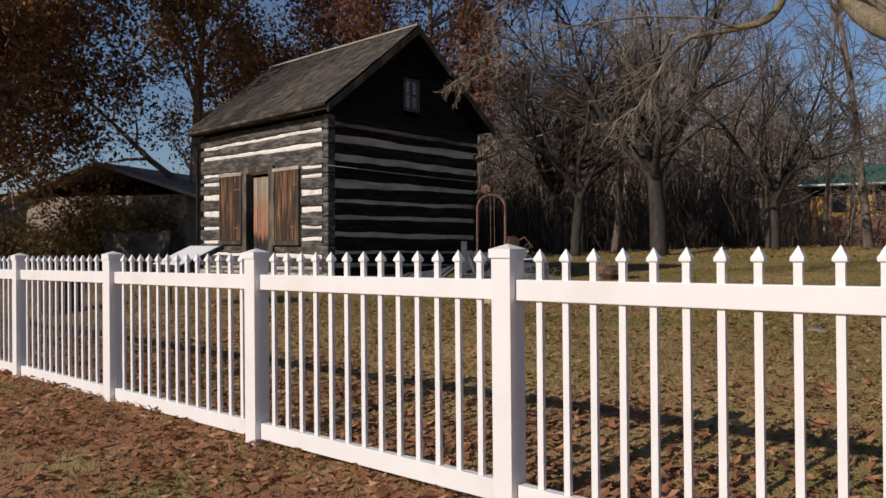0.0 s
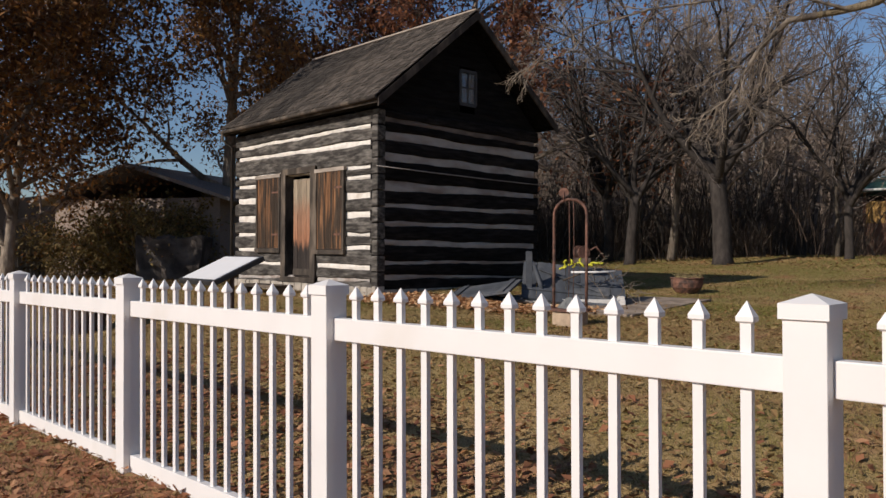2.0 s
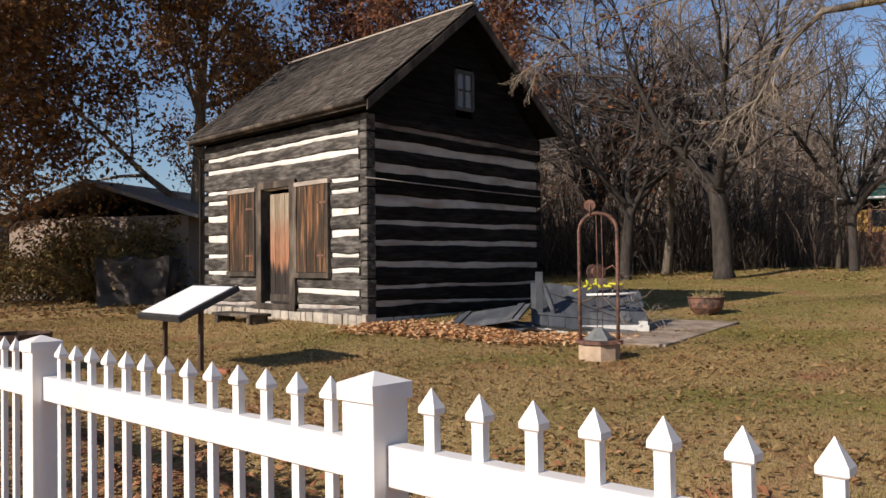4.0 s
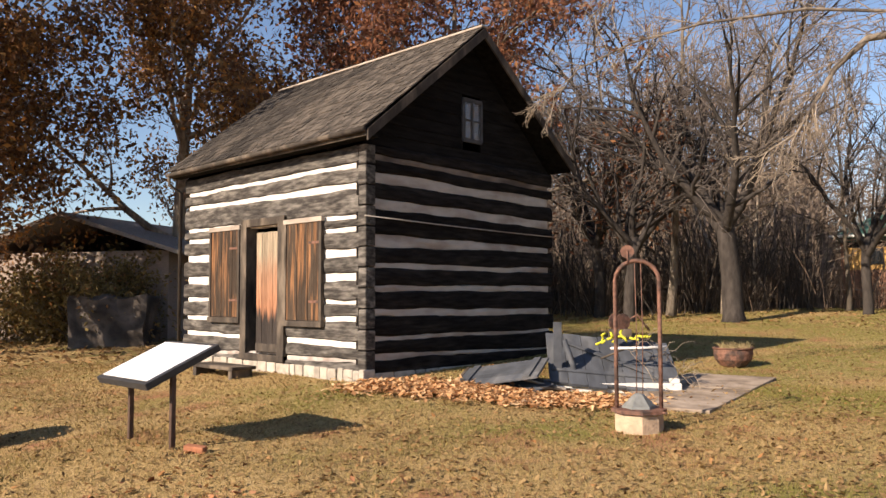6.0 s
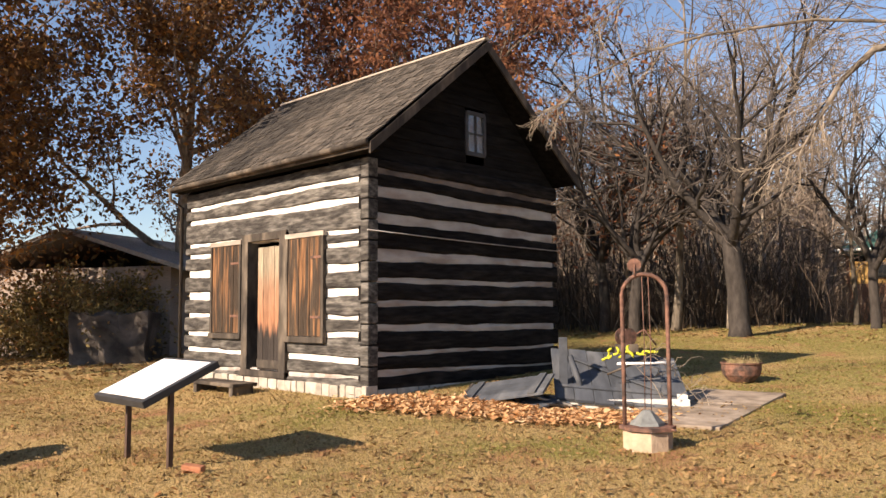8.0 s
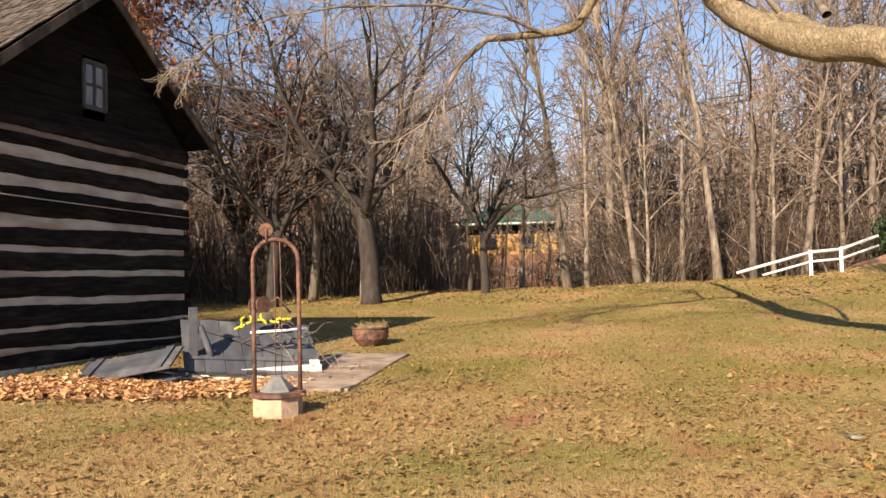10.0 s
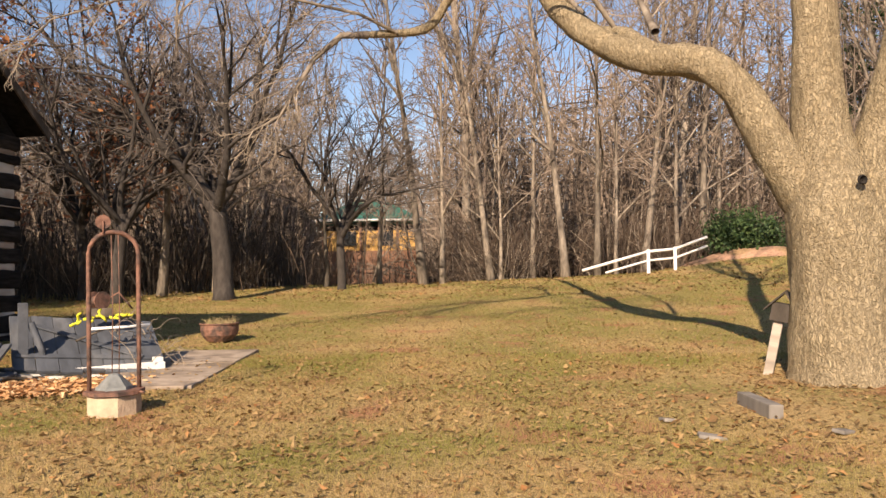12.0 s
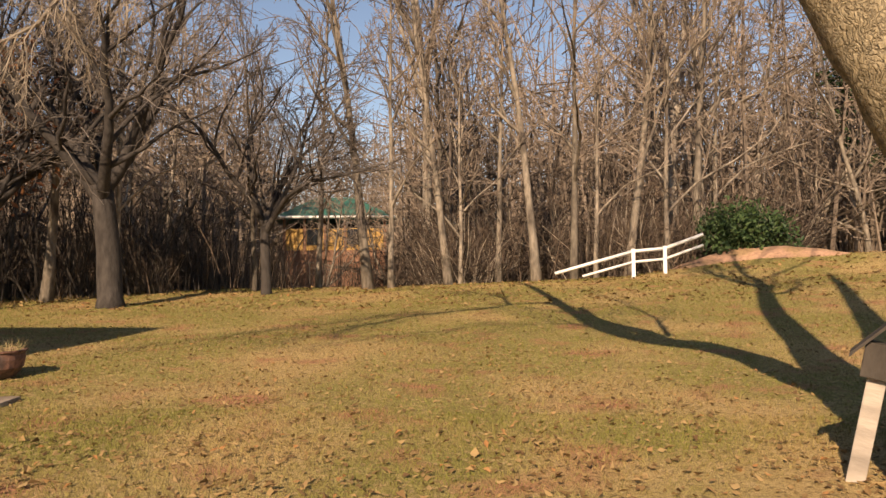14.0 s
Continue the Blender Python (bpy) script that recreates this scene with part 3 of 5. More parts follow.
fence = thing("picket_fence", pose(0, 0, 0), "white vinyl picket fence with pointed pickets and capped square posts", "fence")
POINTED = bpy.data.meshes.new("picket")
h, w, c, d = 1.128, 0.0155, 0.0245, 0.018
pv = []
for zz, a, b in ((0.07, w, 0.010), (h, w, 0.010), (h + 0.006, c, d), (h + 0.018, c, d)):
    pv += [(-a, -b, zz), (a, -b, zz), (a, b, zz), (-a, b, zz)]
pv.append((0, 0, 1.190))
pf = [(3, 2, 1, 0)] + [(r + k, r + (k + 1) % 4, r + 4 + (k + 1) % 4, r + 4 + k) for r in (0, 4, 8) for k in range(4)] + [(12 + k, 12 + (k + 1) % 4, 16) for k in range(4)]
POINTED.from_pydata(pv, [], pf)
POINTED.materials.append(VINYL)


def mesh_of(bm, name, mat):
    me = bpy.data.meshes.new(name)
    bm.to_mesh(me)
    bm.free()
    me.materials.append(mat)
    return me


HALF = BAY / 2 - 0.055
TOP_RAIL = mesh_of(box(bmesh.new(), -HALF, -0.025, 0.955, HALF, 0.025, 1.050, 0.004), "top_rail", VINYL)
LOW_RAIL = mesh_of(box(bmesh.new(), -HALF, -0.025, 0.015, HALF, 0.025, 0.115, 0.004), "bottom_rail", VINYL)
SHAFT = mesh_of(box(bmesh.new(), -0.055, -0.055, -0.3, 0.055, 0.055, 1.165, 0.004), "post_shaft", VINYL)
c = 0.063
CAP = bpy.data.meshes.new("cap")
CAP.from_pydata([(-c, -c, 1.150), (c, -c, 1.150), (c, c, 1.150), (-c, c, 1.150), (-c, -c, 1.190), (c, -c, 1.190), (c, c, 1.190), (-c, c, 1.190), (0, 0, 1.215)], [], [(3, 2, 1, 0), (0, 1, 5, 4), (1, 2, 6, 5), (2, 3, 7, 6), (3, 0, 4, 7), (4, 5, 8), (5, 6, 8), (6, 7, 8), (7, 4, 8)])
CAP.materials.append(VINYL)


def sub(name, me, parent, m):
    ob = new(name, me)
    ob.parent = parent
    ob.matrix_basis = m
    return ob


for k in range(-9, 5):
    x = FENCE_X0 + k * BAY
    post = sub("post", SHAFT, fence, lie(x))
    sub("cap", CAP, post, pose(0, 0, 0))
    panel = new("panel")
    panel.parent = fence
    panel.matrix_basis = lie(x + BAY / 2)
    sub("top_rail", TOP_RAIL, panel, pose(0, 0.01, 0))
    sub("bottom_rail", LOW_RAIL, panel, pose(0, 0.01, 0))
    for q in range(13):
        sub("picket", POINTED, panel, pose(-BAY / 2 + 0.176 + q * 0.140, 0.01, 0))


# ---- trees ----
def wander(p, d, length, segs, bend, lift, r):
    pts, step = [p.copy()], length / segs
    for _ in range(segs):
        d = (d + Vector((r.gauss(0, bend), r.gauss(0, bend), r.gauss(0, bend) + lift))).normalized()
        p = p + d * step
        pts.append(p.copy())
    return pts


def taper(r0, r1, n):
    return [r0 + (r1 - r0) * (i / (n - 1)) ** 0.8 for i in range(n)]


def branch_out(pts, radius, count, lengths, start, spread, r):
    """Places and headings of side branches along a limb."""
    out = []
    n = len(pts) - 1
    for k in range(count):
        s = start + (1 - start) * (k + r.random()) / count
        i = min(int(s * n), n - 1)
        f = s * n - i
        p = pts[i].lerp(pts[i + 1], f)
        d = (pts[i + 1] - pts[i]).normalized()
        side = d.orthogonal().normalized()
        side.rotate(Matrix.Rotation(r.uniform(0, 2 * math.pi), 3, d))
        ang = r.uniform(*spread)
        out.append((p, d * math.cos(ang) + side * math.sin(ang), lengths * (1.15 - 0.6 * s) * r.uniform(0.7, 1.25), radius * (1.05 - 0.75 * s)))
    return out


def bare_tree(name, seed, tall, girth, limbs, start, counts, spread=(0.5, 1.0), lean=0.04, limb_len=0.42, lift=0.06, twig_r=0.006, mat=None, twig_mat=None, droop=0.0):
    """A leafless tree: trunk with limbs as one mesh, branches and twigs as the crown."""
    r = random.Random(seed)
    tv, tf, cv, cf = [], [], [], []
    trunk = wander(Vector((0, 0, -0.3)), Vector((r.gauss(0, lean), r.gauss(0, lean), 1)), tall, 9, lean, 0.05, r)
    rad = taper(girth, girth * 0.12, 10)
    rad[0] *= 1.35
    tube_into(tv, tf, trunk, rad, 9)
    ends = []
    for p, d, length, rr in branch_out(trunk, girth * 0.55, limbs, tall * limb_len, start, spread, r):
        limb = wander(p, d, length, 7, 0.13, lift, r)
        tube_into(tv, tf, limb, taper(rr, 0.016, 8), 6, False)
        for p2, d2, l2, r2 in branch_out(limb, rr * 0.5, counts[0], length * 0.5, 0.2, (0.4, 0.95), r):
            b = wander(p2, d2, l2, 5, 0.15, lift * 0.7 - droop, r)
            tube_into(cv, cf, b, taper(max(r2, 0.014), 0.008, 6), 4, False)
            for p3, d3, l3, r3 in branch_out(b, 0.01, counts[1], l2 * 0.5, 0.15, (0.4, 1.0), r):
                c = wander(p3, d3, l3, 2, 0.22, lift * 0.5 - droop, r)
                tube_into(cv, cf, c, taper(twig_r * 1.5, twig_r * 0.8, 3), 3, False)
                for p4, d4, l4, r4 in branch_out(c, 0.01, counts[2], l3 * 0.55, 0.2, (0.4, 1.0), r):
                    e = wander(p4, d4, l4, 1, 0.15, -droop, r)
                    tube_into(cv, cf, e, [twig_r, twig_r * 0.5], 3, False)
                    ends.append(e[-1])
    t = new(name)
    raw("trunk", tv, tf, mat or BARK_GREY, t, True)
    raw("crown", cv, cf, twig_mat or TWIG, t)
    return t, ends

def tagged_tree(t, m, label, group):
    t.matrix_basis = m
    return tagged(t, label, "tree", group)


# big pale-barked tree beside the lawn, with its arching limb
BX, BY = 10.55, 1.15


def limb_mesh(verts, faces, pts, radii, sides=14, rough=0.10, seed=0):
    """A thick limb with lumpy, furrowed bark, smoothed through its points."""
    P = [Vector(p) for p in pts]
    fine, rr = [], []
    for i in range(len(P) - 1):
        a, b, c, d = P[max(i - 1, 0)], P[i], P[i + 1], P[min(i + 2, len(P) - 1)]
        for k in range(5):
            t = k / 5
            fine.append(0.5 * (2 * b + (c - a) * t + (2 * a - 5 * b + 4 * c - d) * t * t + (3 * b - a - 3 * c + d) * t ** 3))
            rr.append(radii[i] + (radii[i + 1] - radii[i]) * t)
    fine.append(P[-1])
    rr.append(radii[-1])
    base = len(verts)
    tube_into(verts, faces, fine, rr, sides)
    n = 0
    for i, p in enumerate(fine):
        for k in range(sides):
            v = verts[base + n]
            d = v - p
            q = 1 + rough * noise.noise(v * 2.2 + Vector((seed, 0, 0))) + rough * 0.8 * noise.noise(Vector((v.x * 9, v.y * 9, v.z * 2.6)))
            verts[base + n] = p + d * q
            n += 1


near_tree = thing("tree", pose(0, 0, 0), "huge pale-barked bare tree with a forked trunk and arching limb", "tree")
tv, tf = [], []
zb = height(BX, BY)
limb_mesh(tv, tf, [(BX + 0.02, BY, zb - 0.3), (BX, BY, zb + 0.02), (BX, BY, zb + 0.35), (BX - 0.02, BY, zb + 1.0), (BX - 0.05, BY, zb + 1.7), (BX - 0.14, BY + 0.02, zb + 2.4), (BX - 0.17, BY + 0.02, zb + 3.4), (BX - 0.12, BY + 0.2, zb + 5.5), (BX + 0.1, BY + 0.4, zb + 8.0), (BX - 0.2, BY + 0.2, zb + 10.5)],
          [0.66, 0.56, 0.475, 0.435, 0.435, 0.26, 0.205, 0.17, 0.11, 0.04], 64, 0.09, 1)
limb_mesh(tv, tf, [(BX + 0.10, BY + 0.02, zb + 1.1), (BX + 0.34, BY - 0.02, zb + 2.1), (BX + 0.62, BY - 0.06, zb + 3.2), (BX + 0.92, BY - 0.2, zb + 4.8), (BX + 1.3, BY - 0.4, zb + 7.5), (BX + 1.6, BY - 0.4, zb + 9.5)], [0.32, 0.275, 0.235, 0.18, 0.11, 0.04], 36, 0.09, 4)
LIMB = [(BX - 0.22, BY + 0.02, zb + 1.75), (BX - 0.55, BY + 0.05, zb + 2.30), (9.66, 1.28, 2.74), (9.30, 1.45, 3.00), (8.90, 1.62, 3.10), (8.50, 1.80, 3.32), (8.05, 2.10, 3.82), (7.5, 2.55, 4.8), (6.9, 3.1, 5.9), (6.3, 3.7, 6.9), (5.5, 4.3, 8.1)]
limb_mesh(tv, tf, LIMB, [0.24, 0.205, 0.175, 0.16, 0.15, 0.135, 0.125, 0.11, 0.09, 0.07, 0.035], 24, 0.20, 8)
FORK = [(8.95, 1.6, 3.12), (8.72, 1.95, 3.42), (8.35, 2.3, 3.62), (8.0, 2.6, 4.05), (7.7, 2.9, 4.75)]
limb_mesh(tv, tf, FORK, [0.12, 0.10, 0.085, 0.075, 0.06], 16, 0.20, 9)
HANGING = [(7.55, 2.6, 4.72), (7.25, 3.1, 4.95), (6.9, 3.5, 4.92), (6.54, 3.86, 4.60), (6.23, 3.83, 4.24), (5.55, 3.45, 4.10)]
limb_mesh(tv, tf, HANGING, [0.075, 0.07, 0.065, 0.062, 0.058, 0.045], 14, 0.14, 10)
raw("trunk", tv, tf, BARK, near_tree, True)
knot = turned("knot", [(0.036, 0), (0.045, 0.015), (0.034, 0.035), (0.015, 0.0)], DARK, near_tree, 14)
knot.matrix_basis = pose(BX + 0.03, BY - 0.455, zb + 1.93, 90, 0, 10)
# forked side limbs off the arch, drooping with fine twigs
r = random.Random(12)
tv, tf, cv, cf = [], [], [], []
SIDE_LIMBS = [
    [(5.55, 3.45, 4.10), (5.25, 3.25, 4.05), (4.95, 3.05, 3.72), (4.75, 2.9, 3.3), (4.60, 2.75, 2.95), (4.2, 2.6, 2.7)],
    [(5.9, 3.6, 4.15), (5.5, 3.2, 4.3), (4.8, 2.6, 4.35), (3.9, 1.8, 4.2), (3.3, 1.3, 4.0), (2.8, 0.9, 3.7), (2.6, 0.7, 3.3)],
    [(8.3, 1.95, 3.7), (7.6, 2.2, 4.6), (6.6, 2.2, 5.3), (5.4, 1.8, 5.4), (4.4, 1.3, 5.1), (3.6, 1.0, 4.7), (3.0, 0.8, 4.2)],
    [(6.54, 3.86, 4.60), (6.2, 4.4, 5.2), (5.6, 5.0, 5.6), (4.9, 5.4, 5.6)],
    [(9.0, 1.6, 3.35), (8.9, 2.4, 4.0), (8.5, 3.4, 4.7), (8.0, 4.4, 5.2)],
    [(8.6, 1.8, 3.5), (8.0, 1.2, 4.2), (7.2, 0.5, 4.8), (6.2, -0.1, 5.0), (5.2, -0.6, 4.8), (4.6, -0.9, 4.4)],
]
for k, path in enumerate(SIDE_LIMBS):
    P = [Vector(p) for p in path]
    thick = (0.055, 0.026, 0.028, 0.045, 0.045, 0.028)[k]
    tube_into(tv, tf, P, taper(thick, 0.008, len(P)), 8, False)
    for p, d, length, rr in branch_out(P, 0.02, 24, 1.0, 0.10, (0.4, 1.1), r):
        b = wander(p, d, length, 7, 0.20, -0.07, r)
        tube_into(cv, cf, b, taper(0.008, 0.003, 8), 4, False)
        for p2, d2, l2, r2 in branch_out(b, 0.005, 8, length * 0.42, 0.1, (0.4, 1.1), r):
            c = wander(p2, d2, l2, 4, 0.20, -0.10, r)
            tube_into(cv, cf, c, taper(0.004, 0.002, 5), 3, False)
            for p3, d3, l3, r3 in branch_out(c, 0.003, 4, l2 * 0.5, 0.2, (0.4, 1.0), r):
                e = wander(p3, d3, l3, 2, 0.15, -0.08, r)
                tube_into(cv, cf, e, taper(0.0025, 0.0012, 3), 3, False)
# upper crown, above the view but shading the lawn
for p, d, length, rr in branch_out([Vector((BX - 0.12, BY + 0.2, zb + 5.5)), Vector((BX + 0.1, BY + 0.4, zb + 8.0)), Vector((BX - 0.2, BY + 0.2, zb + 10.5))], 0.09, 12, 4.5, 0.0, (0.6, 1.1), r):
    limb = wander(p, d, length, 7, 0.13, 0.04, r)
    tube_into(tv, tf, limb, taper(rr, 0.02, 8), 7, False)
    for p2, d2, l2, r2 in branch_out(limb, 0.02, 7, length * 0.45, 0.2, (0.4, 1.0), r):
        b = wander(p2, d2, l2, 5, 0.15, 0.0, r)
        tube_into(cv, cf, b, taper(0.016, 0.006, 6), 4, False)
        for p3, d3, l3, r3 in branch_out(b, 0.006, 6, l2 * 0.45, 0.2, (0.4, 1.0), r):
            tube_into(cv, cf, wander(p3, d3, l3, 3, 0.18, -0.04, r), taper(0.007, 0.004, 4), 3, False)
raw("limb", tv, tf, BARK_GREY, near_tree, True)
PALE_TWIG = material("pale_twig", (0.25, 0.205, 0.155), 0.95, 4, 0.25, 0, island=0.35)
raw("crown", cv, cf, PALE_TWIG, near_tree)
# it stands a little farther out, and is that much larger
STAND = Vector((8.17, -6.6, 0.974))
near_tree.matrix_basis = Matrix.Translation(STAND) @ Matrix.Scale(1.16, 4) @ Matrix.Translation(-STAND)

# woodland of bare trees
KINDS = []
for k, (tall, girth, limbs, start, counts, sp, ll, lift) in enumerate((
        (15, 0.17, 12, 0.30, (5, 4, 3), (0.35, 0.8), 0.30, 0.08), (13, 0.13, 12, 0.25, (5, 4, 3), (0.4, 0.9), 0.32, 0.06),
        (17, 0.20, 13, 0.28, (5, 4, 3), (0.35, 0.85), 0.30, 0.08), (11, 0.10, 12, 0.18, (5, 4, 3), (0.4, 1.0), 0.36, 0.05), (9, 0.11, 14, 0.12, (5, 4, 3), (0.6, 1.2), 0.42, 0.02), (13, 0.15, 14, 0.15, (5, 4, 3), (0.6, 1.15), 0.36, 0.03))):
    t, ends = bare_tree("tree", 20 + k, tall, girth, limbs, start, counts, sp, 0.03 if k < 4 else 0.09, ll, lift, 0.0115)
    KINDS.append(tagged(t, "tall bare woodland tree with grey-brown bark and fine twigs", "tree", "bare woodland trees"))
BRUSH = []
for k in range(3):
    rr_ = random.Random(70 + k)
    sv, sf, bv, bf = [], [], [], []
    for q in range(26):
        g = rr_.uniform(0, 2 * math.pi)
        p = Vector((math.cos(g), math.sin(g), 0)) * rr_.uniform(0, 0.9)
        p.z = -0.1
        st = wander(p, Vector((math.cos(g) * 0.5, math.sin(g) * 0.5, 1)), rr_.uniform(1.2, 2.8), 6, 0.14, 0.0, rr_)
        tube_into(sv, sf, st, taper(0.018, 0.006, 7), 4, False)
        for p2, d2, l2, r2 in branch_out(st, 0.006, 7, 0.8, 0.15, (0.4, 1.1), rr_):
            b = wander(p2, d2, l2, 2, 0.2, 0.0, rr_)
            tube_into(bv, bf, b, taper(0.008, 0.005, 3), 3, False)
            for p3, d3, l3, r3 in branch_out(b, 0.005, 4, l2 * 0.5, 0.2, (0.4, 1.0), rr_):
                tube_into(bv, bf, wander(p3, d3, l3, 1, 0.15, 0.0, rr_), [0.006, 0.004], 3, False)
    t = new("shrub")
    raw("stem", sv, sf, BARK_GREY, t)
    raw("crown", bv, bf, UNDER, t)
    BRUSH.append(tagged(t, "leafless tangled brown shrub at the wood's edge", "shrub", "bare shrubs"))

rw = random.Random(5)


def wood_edge(x):
    """How far out the lawn reaches before the trees."""
    return float(np.interp(x, (-40, -14, -6, -1, 4, 12, 18, 40), (14, 15.5, 16.5, 19.5, 21.8, 22.2, 24.5, 26)))


def before_shelter(x, y):
    """In the gap through which the shelter is seen."""
    s = (y + 6.6) / 59.8
    return 18 < y < 60 and abs(x - 8.2 + 15.7 * s) < 4.4 * s + 0.6


used = set()


def plant(kinds, x, y, scale, turn, lean=0.0, first=None):
    k = rw.randrange(first or len(kinds))
    m = pose(x, y, height(x, y) - 0.05, lean, 0, turn) @ Matrix.Scale(scale, 4)
    src = kinds[k]
    if (id(kinds), k) not in used:
        used.add((id(kinds), k))
        src.matrix_basis = m
        return src
    ob = copy_thing(src, pose(0, 0, 0))
    ob.matrix_basis = m
    return ob


EDGE_TREES = ((2.9, 20.9, 0.95), (3.5, 21.2, 0.8), (5.2, 21.6, 0.8), (5.5, 21.9, 0.75), (7.8, 22.0, 0.9), (8.9, 22.6, 1.0), (9.6, 23.4, 0.7), (11.9, 24.2, 1.05), (12.8, 25.0, 1.0), (13.4, 26.0, 0.9), (1.0, 22.0, 0.8), (-0.6, 20.8, 0.7), (6.6, 22.6, 0.85), (10.6, 24.0, 0.8), (-3.6, 18.2, 0.8), (-5.0, 17.2, 0.9), (-6.8, 17.6, 0.8))
for x, y, s in EDGE_TREES:
    plant(KINDS, x, y, s, rw.uniform(0, 360), rw.uniform(-2, 2), 4)
n = 0
while n < 84:
    x, y = rw.uniform(-34, 36), rw.uniform(17, 58)
    e = wood_edge(x)
    if y < e + 1.5 or (before_shelter(x, y) and n % 9) or (x > 15 and y < 30):
        continue
    plant(KINDS, x, y, rw.uniform(0.8, 1.25), rw.uniform(0, 360), rw.uniform(-3, 3))
    n += 1
for k in range(66):
    x = rw.uniform(-30, 14)
    y = wood_edge(x) + rw.uniform(0.6, 9)
    if before_shelter(x, y):
        continue
    plant(BRUSH, x, y, rw.uniform(0.6, 1.15), rw.uniform(0, 360))

for k in range(22):
    x = rw.uniform(4.6, 16)
    y = wood_edge(x) + rw.uniform(2.5, 12)
    plant(BRUSH, x, y, rw.uniform(1.2, 2.2), rw.uniform(0, 360))

# thicket and the woods beyond it, past counting
ng = np.random.default_rng(9)


def strands(name, n, xs, ys, tall, thick, lean, mat, label, edge=0.0, side_twigs=0):
    """Upright stems and switches, thin three-sided, by the thousand."""
    V, F = [], []
    while n:
        x, y = ng.uniform(*xs), ng.uniform(*ys)
        if y < wood_edge(x) + edge or (before_shelter(x, y) and ng.random() < (0.97 if tall[1] > 3.5 else 0.5)):
            n -= 1
            continue
        n -= 1
        h, rad = ng.uniform(*tall), ng.uniform(*thick)
        z = height(x, y) - 0.05
        d = Vector((ng.normal(0, lean), ng.normal(0, lean), 1)).normalized()
        bend = Vector((ng.normal(0, lean), ng.normal(0, lean), 0)) * h * 0.4
        p = Vector((x, y, z))
        pts = [p, p + d * h * 0.5, p + d * h + bend]
        tube_into(V, F, pts, [rad, rad * 0.7, rad * 0.25], 3, False)
        for _ in range(side_twigs):
            s0 = ng.uniform(0.25, 0.95)
            q0 = p + d * h * s0
            dd = Vector((ng.normal(0, 1), ng.normal(0, 1), abs(ng.normal(0.5, 0.6)))).normalized()
            ln = h * ng.uniform(0.12, 0.32)
            tube_into(V, F, [q0, q0 + dd * ln], [rad * 0.4, rad * 0.15], 3, False)
    return tagged(raw(name, V, F, mat), label, "woods", kind="stuff")


strands("thicket", 5200, (-32, 15), (15, 34), (0.8, 3.0), (0.008, 0.02), 0.28, UNDER, "tangled leafless undergrowth at the wood's edge", 0.7, 3)
# extra dark stems on the left, added to stand for shade among the trees
strands("shade_thicket", 3600, (-30, 2), (15.5, 32), (1.0, 4.5), (0.012, 0.035), 0.22, STEM_SHADED, "leafless undergrowth coloured dark for the shade of the wood", 1.0, 4)
strands("far_woods", 4600, (-62, 50), (30, 85), (5, 16), (0.03, 0.12), 0.12, TWIG, "dense bare woods in the distance", 5, 13)
strands("far_thicket", 2600, (-60, 45), (30, 70), (1.5, 4.5), (0.02, 0.05), 0.25, UNDER, "brown brush under the distant woods", 6, 4)
HAZE = material("distant_woodland", (0.075, 0.058, 0.047), 1.0, 0.5, 0.35, 0, stretch=(2.5, 2.5, 0.5), second=(0.045, 0.036, 0.03), second_scale=0.25, second_amount=0.6)
bvs, bfs = [], []
for k in range(241):
    a = radians(-75 + 1.04 * k)
    rad = 105
    top = 7.5 + 3.0 * noise.noise((k * 0.13, 2.0, 0)) + 2.2 * noise.noise((k * 0.9, 5.0, 0))
    bvs += [(rad * math.cos(a + 0.6), rad * math.sin(a + 0.6), -3), (rad * math.cos(a + 0.6), rad * math.sin(a + 0.6), top)]
    if k:
        bfs.append((2 * k - 2, 2 * k, 2 * k + 1, 2 * k - 1))
tagged(raw("backdrop", bvs, bfs, HAZE), "brown wooded rise far behind the trees", "backdrop", kind="structure")

